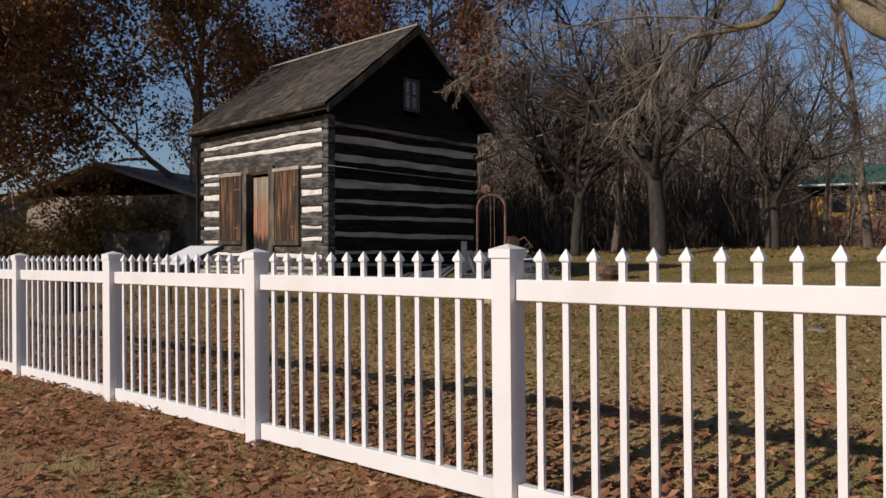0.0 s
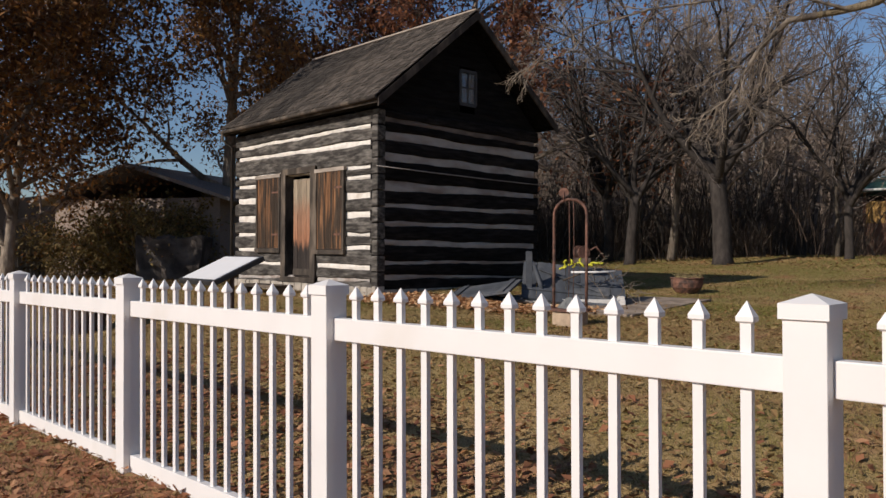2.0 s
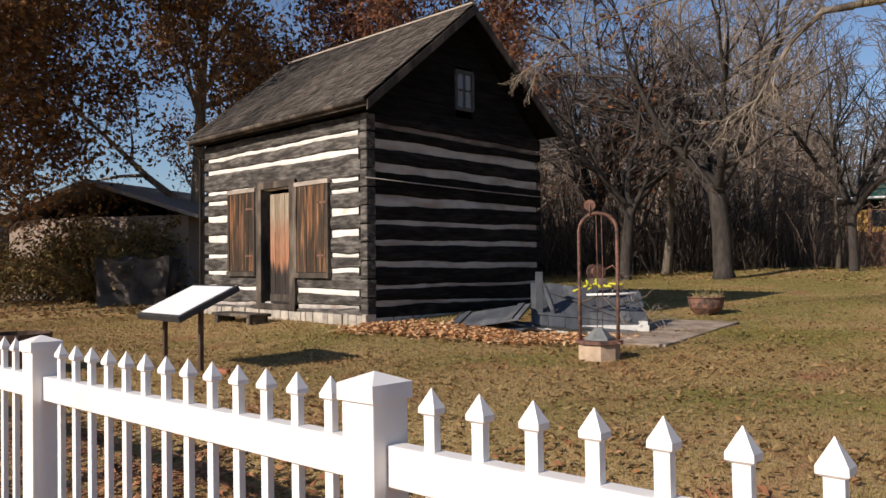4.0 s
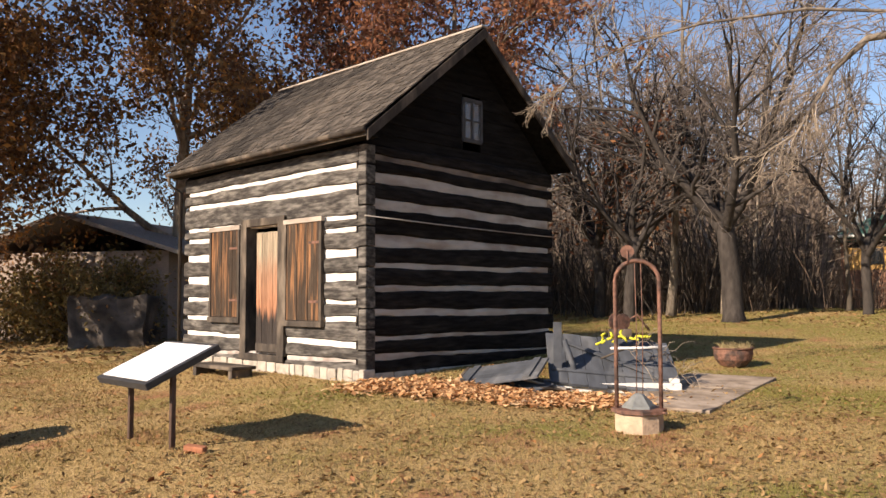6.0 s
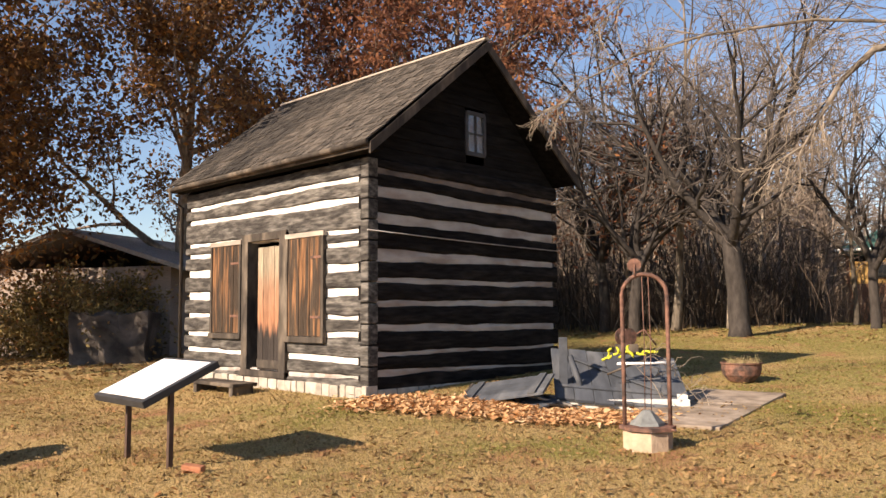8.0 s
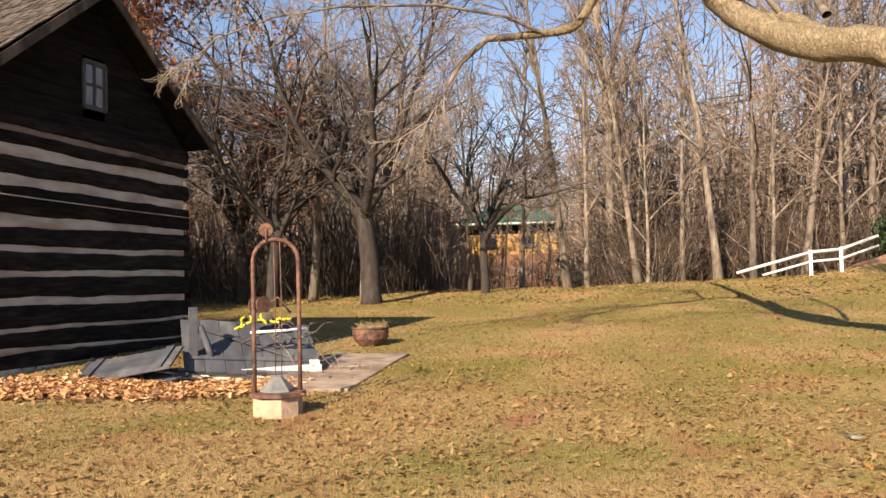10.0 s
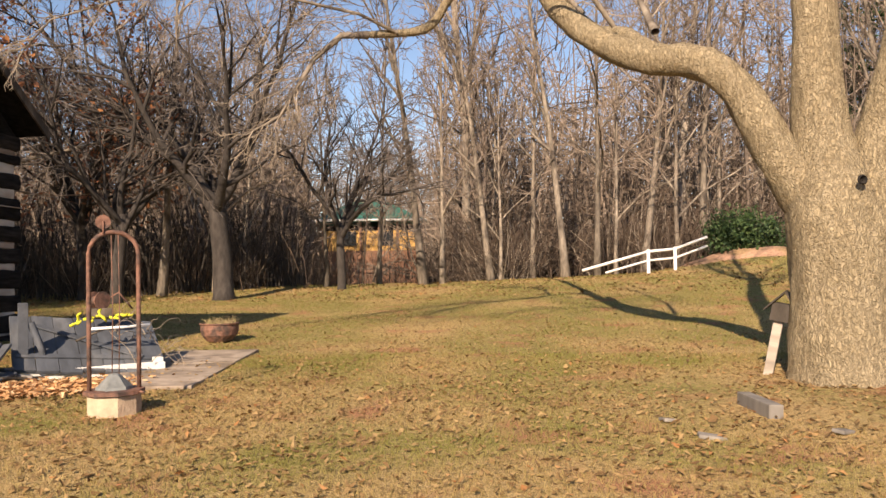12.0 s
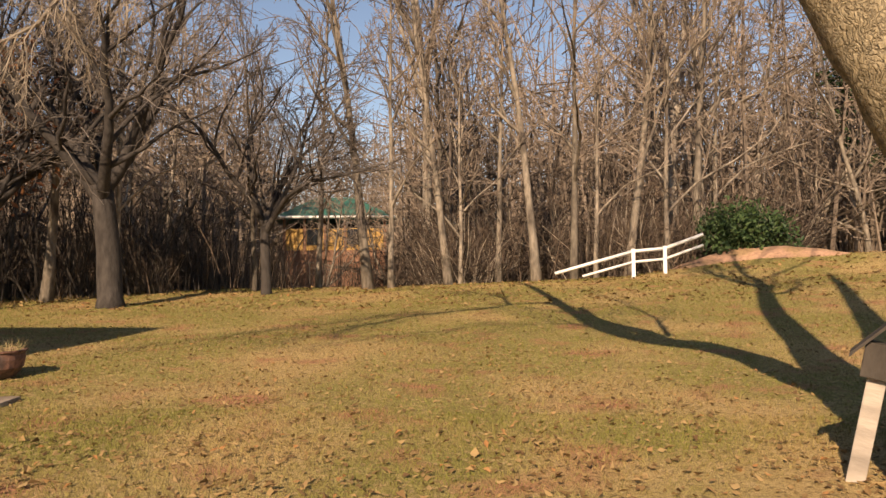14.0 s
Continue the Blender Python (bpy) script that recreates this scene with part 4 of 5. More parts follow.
# spreading bare trees at the edge of the lawn
def spreading_tree(seed, bole, girth, limbs, reach, label, x, y, turn):
    """A short trunk that divides into curving limbs, with a wide crown of fine twigs."""
    r = random.Random(seed)
    tv, tf, cv, cf = [], [], [], []
    trunk = wander(Vector((0, 0, -0.3)), Vector((r.gauss(0, 0.05), r.gauss(0, 0.05), 1)), bole + 0.3, 6, 0.05, 0.04, r)
    rad = taper(girth, girth * 0.8, 7)
    rad[0] *= 1.4
    tube_into(tv, tf, trunk, rad, 12)
    for k in range(limbs):
        g = 2 * math.pi * (k + r.uniform(-0.2, 0.2)) / limbs
        out = r.uniform(0.35, 0.95)
        start = trunk[-1] - Vector((0, 0, r.uniform(0.0, 0.3) * bole))
        limb = wander(start, Vector((math.cos(g) * out, math.sin(g) * out, 1)), reach * r.uniform(0.8, 1.15), 9, 0.14, 0.035, r)
        thick = girth * r.uniform(0.45, 0.68)
        tube_into(tv, tf, limb, taper(thick, 0.02, 10), 8, False)
        for p, d, length, rr in branch_out(limb, thick * 0.55, 9, reach * 0.52, 0.12, (0.45, 1.0), r):
            b = wander(p, d, length, 6, 0.17, 0.02, r)
            tube_into(tv, tf, b, taper(max(rr, 0.02), 0.01, 7), 5, False)
            for p2, d2, l2, r2 in branch_out(b, 0.012, 7, length * 0.5, 0.12, (0.4, 1.0), r):
                c = wander(p2, d2, l2, 4, 0.2, 0.0, r)
                tube_into(cv, cf, c, taper(0.014, 0.007, 5), 4, False)
                for p3, d3, l3, r3 in branch_out(c, 0.007, 6, l2 * 0.5, 0.15, (0.4, 1.1), r):
                    tube_into(cv, cf, wander(p3, d3, l3, 2, 0.2, -0.02, r), taper(0.008, 0.005, 3), 3, False)
    t = new("tree")
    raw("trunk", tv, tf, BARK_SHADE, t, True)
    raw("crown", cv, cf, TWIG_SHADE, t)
    return tagged_tree(t, pose(x, y, height(x, y), 0, 0, turn), label, "spreading trees")


spreading_tree(41, 2.9, 0.31, 7, 7.4, "wide-spreading bare tree with a dark forked trunk at the lawn edge", -1.9, 15.2, 60)
spreading_tree(43, 2.6, 0.20, 6, 5.6, "leaning bare tree with a dark trunk behind the cabin", -5.0, 14.6, 10)
spreading_tree(44, 2.2, 0.15, 6, 5.0, "small bare tree with dark crooked limbs", 0.6, 18.6, 140)
spreading_tree(46, 2.8, 0.20, 6, 6.0, "bare tree with dark crooked limbs behind the cabin", -7.6, 17.0, 200)


# trees that still hold brown leaves
def leaves_at(points, per, spread, size, seed):
    g = np.random.default_rng(seed)
    P = np.repeat(np.array([tuple(p) for p in points]), per, axis=0)
    P = P + g.normal(0, spread, P.shape)
    n = len(P)
    u = g.normal(0, 1, (n, 3))
    u /= np.linalg.norm(u, axis=1)[:, None]
    w = np.cross(u, g.normal(0, 1, (n, 3)))
    w /= np.linalg.norm(w, axis=1)[:, None]
    s = (size * g.uniform(0.6, 1.3, n))[:, None]
    bend = np.cross(u, w) * s * 0.18
    V = np.stack([P - u * s, P + w * s * 0.5 + bend, P + u * s, P - w * s * 0.5 + bend], 1).reshape(-1, 3)
    F = [(4 * i, 4 * i + 1, 4 * i + 2, 4 * i + 3) for i in range(n)]
    return V.tolist(), F


RUSSET = island_palette("russet_leaves", [(0.0, (0.11, 0.06, 0.038)), (0.4, (0.20, 0.11, 0.055)), (0.7, (0.27, 0.165, 0.07)), (0.9, (0.42, 0.19, 0.06)), (1.0, (0.58, 0.32, 0.09))], 0.7, 0.5)
RED = island_palette("red_brown_leaves", [(0.0, (0.14, 0.068, 0.045)), (0.5, (0.24, 0.11, 0.068)), (0.85, (0.36, 0.16, 0.085)), (1.0, (0.52, 0.23, 0.09))], 0.7, 0.5)


def leafy(seed, x, y, tall, girth, mat, label, per=9, limbs=14, ll=0.55, droop=0.03, start=0.2, size=0.10, spread=0.36):
    t, ends = bare_tree("tree", seed, tall, girth, limbs, start, (6, 5, 3), (0.6, 1.2), 0.04, ll, 0.03, 0.007, BARK_GREY, None, droop)
    v, f = leaves_at(ends, int(per * 1.45), spread, size, seed)
    raw("leaves", v, f, mat, t)
    return tagged_tree(t, pose(x, y, height(x, y) - 0.05, 0, 0, seed * 40), label, "leafy trees")


leafy(61, -13.3, -4.4, 13.0, 0.32, RUSSET, "oak tree still holding drooping russet-brown leaves", 11, 22, 0.60, 0.05, 0.16)
leafy(62, -16.5, 6.0, 13.5, 0.34, RUSSET, "oak tree still holding brown leaves above a house", 12, 20, 0.5, 0.03, 0.2)
leafy(63, -12.0, 10.5, 14.5, 0.32, RED, "tree with thin reddish-brown leaves behind the cabin", 8, 18, 0.45, 0.0, 0.2)
leafy(64, -21.0, -3.6, 12.0, 0.30, RUSSET, "oak tree with dense brown leaves beside a house", 10, 17, 0.5, 0.03, 0.2)
leafy(65, -10.4, 12.2, 13.5, 0.28, RED, "slender tree with red-brown leaves behind the cabin", 8, 18, 0.42, 0.0, 0.2)
leafy(66, -15.0, -1.9, 9.0, 0.22, RUSSET, "small oak with low drooping brown leaves", 9, 16, 0.60, 0.06, 0.12)

# ---- buildings in the distance ----
def sheet(bm, pts, thick):
    """A flat slab through four corners, with thickness downwards."""
    v = [bm.verts.new(p) for p in pts] + [bm.verts.new((p[0], p[1], p[2] - thick)) for p in pts]
    n = len(pts)
    bm.faces.new(v[:n])
    bm.faces.new(v[n:][::-1])
    for k in range(n):
        bm.faces.new((v[k], v[n + k], v[n + (k + 1) % n], v[(k + 1) % n]))
    bmesh.ops.recalc_face_normals(bm, faces=bm.faces)
    return bm


GREEN_ROOF = material("green_metal_roof", (0.03, 0.12, 0.09), 0.6, 5, 0.2, 0.1, second=(0.04, 0.09, 0.07), second_scale=1.0)
TAN = material("tan_siding", (0.50, 0.30, 0.10), 0.8, 5, 0.2, 0.1, stretch=(1, 1, 5))
BROWN = material("brown_brick", (0.24, 0.13, 0.085), 0.9, 20, 0.35, 0.3, stretch=(1, 1, 3))
ROOF_GREY = material("grey_roof_shingles", (0.25, 0.235, 0.22), 0.95, 14, 0.3, 0.3, stretch=(1, 1, 3))
HOUSE_WALL = material("house_wall", (0.30, 0.24, 0.20), 0.9, 8, 0.15, 0.1, stretch=(1, 1, 6))
WHITE = material("white_paint", (0.75, 0.74, 0.71), 0.7, 6, 0.1, 0.1)
WINDOW = material("dark_window", (0.02, 0.022, 0.026), 0.12, 3, 0.2, 0, spec=0.6)

hut = thing("park_shelter", pose(-7.5, 53.2, 0.13, 0, 0, 15) @ Matrix.Scale(1.48, 4), "tan park shelter with a green hipped roof among trees", "shelter")
boxed("lower_wall", (-2.3, -1.8, -1.0, 2.3, 1.8, 1.75), BROWN, hut, 0.02, "brown brick lower wall")
for k in range(5):
    boxed("wall_panel", (-2.3 + k * 0.92 + 0.06, -1.78, 1.75, -2.3 + (k + 1) * 0.92 - 0.06, -1.70, 2.75), TAN, hut, 0.01)
boxed("inner_wall", (-2.2, -1.66, 1.75, 2.2, 1.7, 3.0), DARK, hut, 0.0)
for k in range(6):
    boxed("pillar", (-2.36 + k * 0.92, -1.86, 1.75, -2.24 + k * 0.92, -1.68, 3.25), BROWN, hut, 0.01)
for k in (1, 3):
    boxed("window", (-2.2 + k * 0.92, -1.84, 2.0, -1.6 + k * 0.92, -1.79, 2.72), WINDOW, hut, 0.0)
E = [(-2.75, -2.3, 3.25), (2.75, -2.3, 3.25), (2.75, 2.3, 3.25), (-2.75, 2.3, 3.25)]
R = [(-0.9, 0, 4.35), (0.9, 0, 4.35)]
part("roof", sheet(bmesh.new(), [E[0], E[1], R[1], R[0]], 0.08), GREEN_ROOF, hut)
part("roof", sheet(bmesh.new(), [E[2], E[3], R[0], R[1]], 0.08), GREEN_ROOF, hut)
part("roof", sheet(bmesh.new(), [E[1], E[2], R[1]], 0.08), GREEN_ROOF, hut)
part("roof", sheet(bmesh.new(), [E[3], E[0], R[0]], 0.08), GREEN_ROOF, hut)
for a, b in ((0, 1), (1, 2), (2, 3), (3, 0)):
    pipe("fascia", [E[a], E[b]], 0.06, WHITE, hut, 4)
pipe("vent", [(-1.5, -0.5, 3.6), (-1.5, -0.5, 4.25)], 0.07, ROOF_GREY, hut, 10)

house = thing("house", pose(-22.5, 5.5, -0.1, 0, 0, -62), "low brick house with a grey shingled roof in tree shade", "house")
boxed("wall", (-9.5, 0, -0.4, 5.2, 7, 2.55), HOUSE_WALL, house, 0.02)
part("roof", sheet(bmesh.new(), [(-9.9, -0.7, 2.5), (5.7, -0.7, 2.5), (5.7, 3.5, 3.75), (-9.9, 3.5, 3.75)], 0.12), ROOF_GREY, house)
part("roof", sheet(bmesh.new(), [(5.7, 7.7, 2.5), (-9.9, 7.7, 2.5), (-9.9, 3.5, 3.75), (5.7, 3.5, 3.75)], 0.12), ROOF_GREY, house)
boxed("porch_wall", (-6.5, -2.6, -0.4, -0.6, 0, 2.5), BROWN, house, 0.02, "brown brick wall")
part("gable_roof", sheet(bmesh.new(), [(-7.2, -3.1, 2.45), (-3.5, -3.1, 4.05), (-3.5, 3.5, 4.05), (-7.2, 3.5, 2.45)], 0.12), ROOF_GREY, house)
part("gable_roof", sheet(bmesh.new(), [(-3.5, -3.1, 4.05), (0.2, -3.1, 2.45), (0.2, 3.5, 2.45), (-3.5, 3.5, 4.05)], 0.12), ROOF_GREY, house)
part("gable", sheet(bmesh.new(), [(-6.5, -2.58, 2.5), (-0.6, -2.58, 2.5), (-3.5, -2.58, 3.9)], 0.02), HOUSE_WALL, house)
bmg = bmesh.new()
gvs = [bmg.verts.new(p) for p in ((-6.6, -2.62, 2.42), (-0.5, -2.62, 2.42), (-3.5, -2.62, 3.88))]
bmg.faces.new(gvs)
part("gable_face", bmg, HOUSE_WALL, house)
for a in (-5.6, -2.9):
    w = part("window", box(bmesh.new(), a, -2.66, 0.8, a + 1.3, -2.59, 2.0, 0.01), WINDOW, house)
    boxed("window_frame", (a - 0.08, -2.68, 0.72, a + 1.38, -2.64, 0.80), WHITE, w, 0.005)
for a in (0.6, 3.2):
    w = part("window", box(bmesh.new(), a, -0.06, 0.9, a + 1.2, 0.01, 2.0, 0.01), WINDOW, house)
    boxed("window_frame", (a - 0.08, -0.08, 0.82, a + 1.28, -0.04, 0.90), WHITE, w, 0.005)

porch = thing("house", pose(27.5, 28.0, 0.9, 0, 0, 20), "pale house with a dark porch roof behind the lawn", "house")
boxed("wall", (-2.5, 0, -0.5, 6, 5, 3.0), WHITE, porch, 0.02)
part("porch_roof", sheet(bmesh.new(), [(-3.0, -2.4, 2.3), (6.4, -2.4, 2.3), (6.4, 0.1, 3.0), (-3.0, 0.1, 3.0)], 0.12), GREEN_ROOF, porch)
part("roof", sheet(bmesh.new(), [(-3.0, -0.3, 3.0), (6.4, -0.3, 3.0), (6.4, 2.5, 4.8), (-3.0, 2.5, 4.8)], 0.12), ROOF_GREY, porch)
for a in (-2.8, 0.2, 3.2):
    boxed("porch_post", (a, -2.3, -0.5, a + 0.12, -2.18, 2.3), WHITE, porch, 0.01)
boxed("deck", (-2.8, -2.4, -0.5, 6.2, 0, 0.35), BROWN, porch, 0.01)

gardenfence = thing("garden_fence", pose(17.9, 19.3, 0, 0, 0, 12), "short white picket garden fence in front of a house", "fence")
zf = height(18.5, 19.4)
for k in range(26):
    boxed("picket", (k * 0.11, -0.012, zf + 0.05, k * 0.11 + 0.075, 0.012, zf + 0.95), VINYL, gardenfence, 0.003)
for zz in (0.25, 0.75):
    boxed("rail", (0, 0.014, zf + zz, 2.9, 0.05, zf + zz + 0.08), VINYL, gardenfence, 0.003)

greyfence = thing("board_fence", pose(-17.5, -2.0, 0, 0, 0, -70), "weathered grey board fence beside a house", "fence")
GREY_WOOD = material("weathered_grey_wood", (0.21, 0.19, 0.165), 0.9, 8, 0.3, 0.3, stretch=(1, 1, 0.3), obj_random=0.2)
zf = height(-17.5, -2.0)
for k in range(22):
    boxed("board", (-2.2 + k * 0.145, -0.012, zf, -2.2 + k * 0.145 + 0.13, 0.012, zf + 1.25), GREY_WOOD, greyfence, 0.003)
for zz in (0.3, 1.0):
    boxed("rail", (-2.2, 0.014, zf + zz, 1.0, 0.05, zf + zz + 0.09), GREY_WOOD, greyfence, 0.003)

# white rail fence down the bank
rail_fence = thing("rail_fence", pose(0, 0, 0), "low white two-rail fence stepping down a bank", "fence")
TOPS = [(8.35, 20.6, 1.00), (10.55, 21.0, 1.60), (11.43, 21.1, 1.67), (12.5, 21.2, 2.05)]
for k in range(3):
    a, b = Vector(TOPS[k]), Vector(TOPS[k + 1])
    d = (b - a).normalized()
    for drop, rr in ((0.04, 0.05), (0.34, 0.04)):
        o = Vector((0, 0, drop))
        if k == 0 and drop > 0.1:
            pipe("rail", [a.lerp(b, 0.35) - o, b - o], rr, WHITE, rail_fence, 4)
        else:
            pipe("rail", [a - o, b - o], rr, WHITE, rail_fence, 4)
for p in TOPS[1:3]:
    boxed("post", (p[0] - 0.05, p[1] - 0.05, height(p[0], p[1]) - 0.2, p[0] + 0.05, p[1] + 0.05, p[2] + 0.03), WHITE, rail_fence, 0.008)


# ---- shrubs ----
def bushy(x, y, rx, ry, rz, n, size, mat, label, seed, kind_name="bush", base=0.0):
    """A leafy bush: stems and thousands of leaves in an uneven mound."""
    q = random.Random(seed)
    sv, sf, ends = [], [], []
    for k in range(34):
        g = q.uniform(0, 2 * math.pi)
        st = wander(Vector((math.cos(g) * 0.3 * rx * q.random(), math.sin(g) * 0.3 * ry * q.random(), -0.1)), Vector((math.cos(g) * rx, math.sin(g) * ry, rz * q.uniform(0.4, 1.6))), q.uniform(0.6, 1.0) * max(rx, rz), 6, 0.12, 0.0, q)
        tube_into(sv, sf, st, taper(0.02, 0.006, 7), 4, False)
        ends += st[2:]
        for p2, d2, l2, r2 in branch_out(st, 0.006, 6, 0.5 * rz, 0.3, (0.4, 1.1), q):
            b = wander(p2, d2, l2, 3, 0.18, 0.0, q)
            tube_into(sv, sf, b, taper(0.008, 0.004, 4), 3, False)
            ends += b[1:]
    ob = new(kind_name)
    raw("stem", sv, sf, BARK_GREY, ob)
    v, f = leaves_at(ends, max(1, n // len(ends)), 0.16, size, seed)
    raw("leaves", v, f, mat, ob)
    ob.matrix_basis = pose(x, y, height(x, y) + base)
    return tagged(ob, label, "bush")


EVERGREEN = island_palette("evergreen_leaves", [(0.0, (0.012, 0.028, 0.012)), (0.5, (0.03, 0.06, 0.022)), (1.0, (0.07, 0.11, 0.04))], 0.5, 0.1)
OLIVE = island_palette("olive_brown_leaves", [(0.0, (0.10, 0.075, 0.035)), (0.5, (0.20, 0.15, 0.06)), (0.85, (0.32, 0.24, 0.09)), (1.0, (0.40, 0.19, 0.08))], 0.7, 0.3)
bushy(14.0, 23.4, 1.4, 0.9, 1.45, 10000, 0.075, EVERGREEN, "rounded dark evergreen bush on a soil bank", 3, "bush", 0.25)
bushy(-15.2, 2.6, 2.2, 1.8, 2.7, 14000, 0.07, OLIVE, "large olive-brown bush in front of a house", 5)
bushy(-17.6, 0.9, 1.9, 1.6, 2.3, 7000, 0.07, OLIVE, "straggling brown bush in front of a house", 7)
bushy(-16.3, 6.6, 0.8, 0.8, 2.0, 1500, 0.06, RUSSET, "thin shrub with few red-brown leaves", 9)

pine = thing("pine_tree", pose(22.0, 33.0, height(22, 33)), "tall pine with dark green needle clumps", "tree")
q = random.Random(8)
pts = wander(Vector((0, 0, -0.3)), Vector((0, 0, 1)), 15, 9, 0.02, 0.02, q)
sv, sf, ends = [], [], []
tube_into(sv, sf, pts, taper(0.25, 0.04, 10), 9)
for p, d, l, rr_ in branch_out(pts, 0.06, 34, 3.4, 0.25, (1.1, 1.6), q):
    b = wander(p, d, l, 5, 0.1, 0.03, q)
    tube_into(sv, sf, b, taper(0.05, 0.012, 6), 5, False)
    for p2, d2, l2, r2 in branch_out(b, 0.01, 9, 0.9, 0.2, (0.4, 1.0), q):
        e = wander(p2, d2, l2, 2, 0.1, 0.05, q)
        tube_into(sv, sf, e, taper(0.012, 0.006, 3), 3, False)
        ends += e[1:]
raw("trunk", sv, sf, BARK_GREY, pine, True)
v, f = leaves_at(ends, 14, 0.14, 0.10, 8)
raw("needles", v, f, EVERGREEN, pine)

# ---- interpretive sign ----
STEEL = material("brown_painted_steel", (0.10, 0.065, 0.05), 0.6, 12, 0.25, 0.1, metal=0.3)
FRAME = material("dark_sign_frame", (0.06, 0.06, 0.062), 0.5, 8, 0.2, 0.05, metal=0.4)
PANEL = material("white_sign_face", (0.86, 0.86, 0.85), 0.35, 4, 0.03, 0, spec=0.5)
sg = thing("sign", pose(1.02, -3.42, height(1.02, -3.42)), "tilted white information panel with dark frame on two posts", "sign")
g = height(1.02, -3.42)
for dx in (-0.41, 0.42):
    boxed("post", (dx - 0.022, -0.022, -0.15, dx + 0.022, 0.022, 0.70 + 0.0), STEEL, sg, 0.004)
tilt = pose(0.0, 0.06, 0.73, 24, 0, 0)
boxed("frame", (-0.50, -0.38, -0.045, 0.50, 0.38, 0.020), FRAME, sg, 0.008, "dark metal frame", tilt)
boxed("face", (-0.455, -0.335, 0.021, 0.455, 0.335, 0.026), PANEL, sg, 0.001, "sun-bleached white panel", tilt)

# ---- well with iron arch ----
BUFF = material("buff_concrete", (0.47, 0.36, 0.25), 0.95, 10, 0.2, 0.4, 40, second=(0.36, 0.27, 0.19), second_scale=4)
WX, WY = 3.92, 0.22
wz = height(WX, WY)
well = thing("well", pose(WX, WY, wz, 0, 0, 38), "old well with a rusty iron arch on a buff concrete base", "well")
turned("base", [(0.235, -0.15), (0.235, 0.17), (0.225, 0.185)], BUFF, well, 8, "octagonal buff concrete base")
turned("plate", [(0.27, 0.187), (0.27, 0.222), (0.20, 0.224)], RUST, well, 8, "rusty iron plate")
LEAD = material("weathered_lead", (0.22, 0.23, 0.22), 0.6, 10, 0.3, 0.2, metal=0.4)
turned("cover", [(0.17, 0.226), (0.16, 0.25), (0.05, 0.36), (0.02, 0.37)], LEAD, well, 6, "grey pyramid cover")
arch = [(-0.215, 0, 0.20), (-0.215, 0, 0.8), (-0.215, 0, 1.48)]
arch += [(-0.215 * math.cos(a), 0, 1.48 + 0.20 * math.sin(a)) for a in [k * math.pi / 10 for k in range(1, 10)]]
arch += [(0.215, 0, 1.48), (0.215, 0, 0.8), (0.215, 0, 0.20)]
pipe("arch", arch, 0.021, RUST, well, 10)
wheel = turned("pulley", [(0.066, -0.018), (0.058, -0.006), (0.058, 0.006), (0.066, 0.018)], RUST, well, 18, "rusty pulley wheel")
wheel.matrix_basis = pose(-0.09, 0, 1.77, 90, 0, 0)
pipe("hanger", [(-0.09, -0.026, 1.66), (-0.09, -0.026, 1.78)], 0.008, RUST, well, 6)
for dx in (-0.02, 0.04):
    pipe("chain", [(dx, 0, 1.67), (dx + 0.01, 0.01, 1.0), (dx, 0, 0.36)], 0.005, RUST, well, 5)
pipe("bolt", [(0.17, -0.17, 0.21), (0.24, -0.2, 0.20)], 0.012, RUST, well, 6)

# ---- cellar hatch, boards and clutter beside the gable wall ----
SLATE = material("grey_painted_board", (0.070, 0.078, 0.090), 0.75, 8, 0.25, 0.25, 40, stretch=(1, 0.3, 1), second=(0.125, 0.13, 0.135), second_scale=3, second_amount=0.35, obj_random=0.15)
LIME = material("whitewashed_curb", (0.68, 0.66, 0.61), 0.95, 8, 0.15, 0.4)
hatch = thing("cellar_hatch", pose(2.05, 2.72, height(2.05, 2.72), 0, 0, 42), "grey painted sloping cellar hatch on a whitewashed curb", "cellar hatch")
boxed("curb", (-0.85, -0.56, -0.15, 0.78, -0.46, 0.09), LIME, hatch, 0.01)
boxed("curb", (0.66, -0.46, -0.15, 0.78, 0.60, 0.14), LIME, hatch, 0.01)
boxed("curb", (-0.85, -0.46, -0.15, -0.73, 0.60, 0.14), LIME, hatch, 0.01)
lid = new("lid")
lid.parent = hatch
lid.matrix_basis = pose(-0.03, 0, 0.32, 26, 5, 0)
for k in range(7):
    boxed("board", (-0.88 + k * 0.25, -0.66 - 0.02 * (k % 3), -0.02, -0.88 + k * 0.25 + 0.243, 0.66 + 0.015 * (k % 2), 0.018 + 0.004 * (k % 2)), SLATE, lid, 0.004)
boxed("batten", (-0.84, -0.40, 0.024, 0.82, -0.32, 0.045), SLATE, lid, 0.004)
boxed("batten", (-0.05, -0.70, 0.047, 0.03, 0.70, 0.066), SLATE, lid, 0.004, m=Matrix.Rotation(radians(58), 4, "Z"))

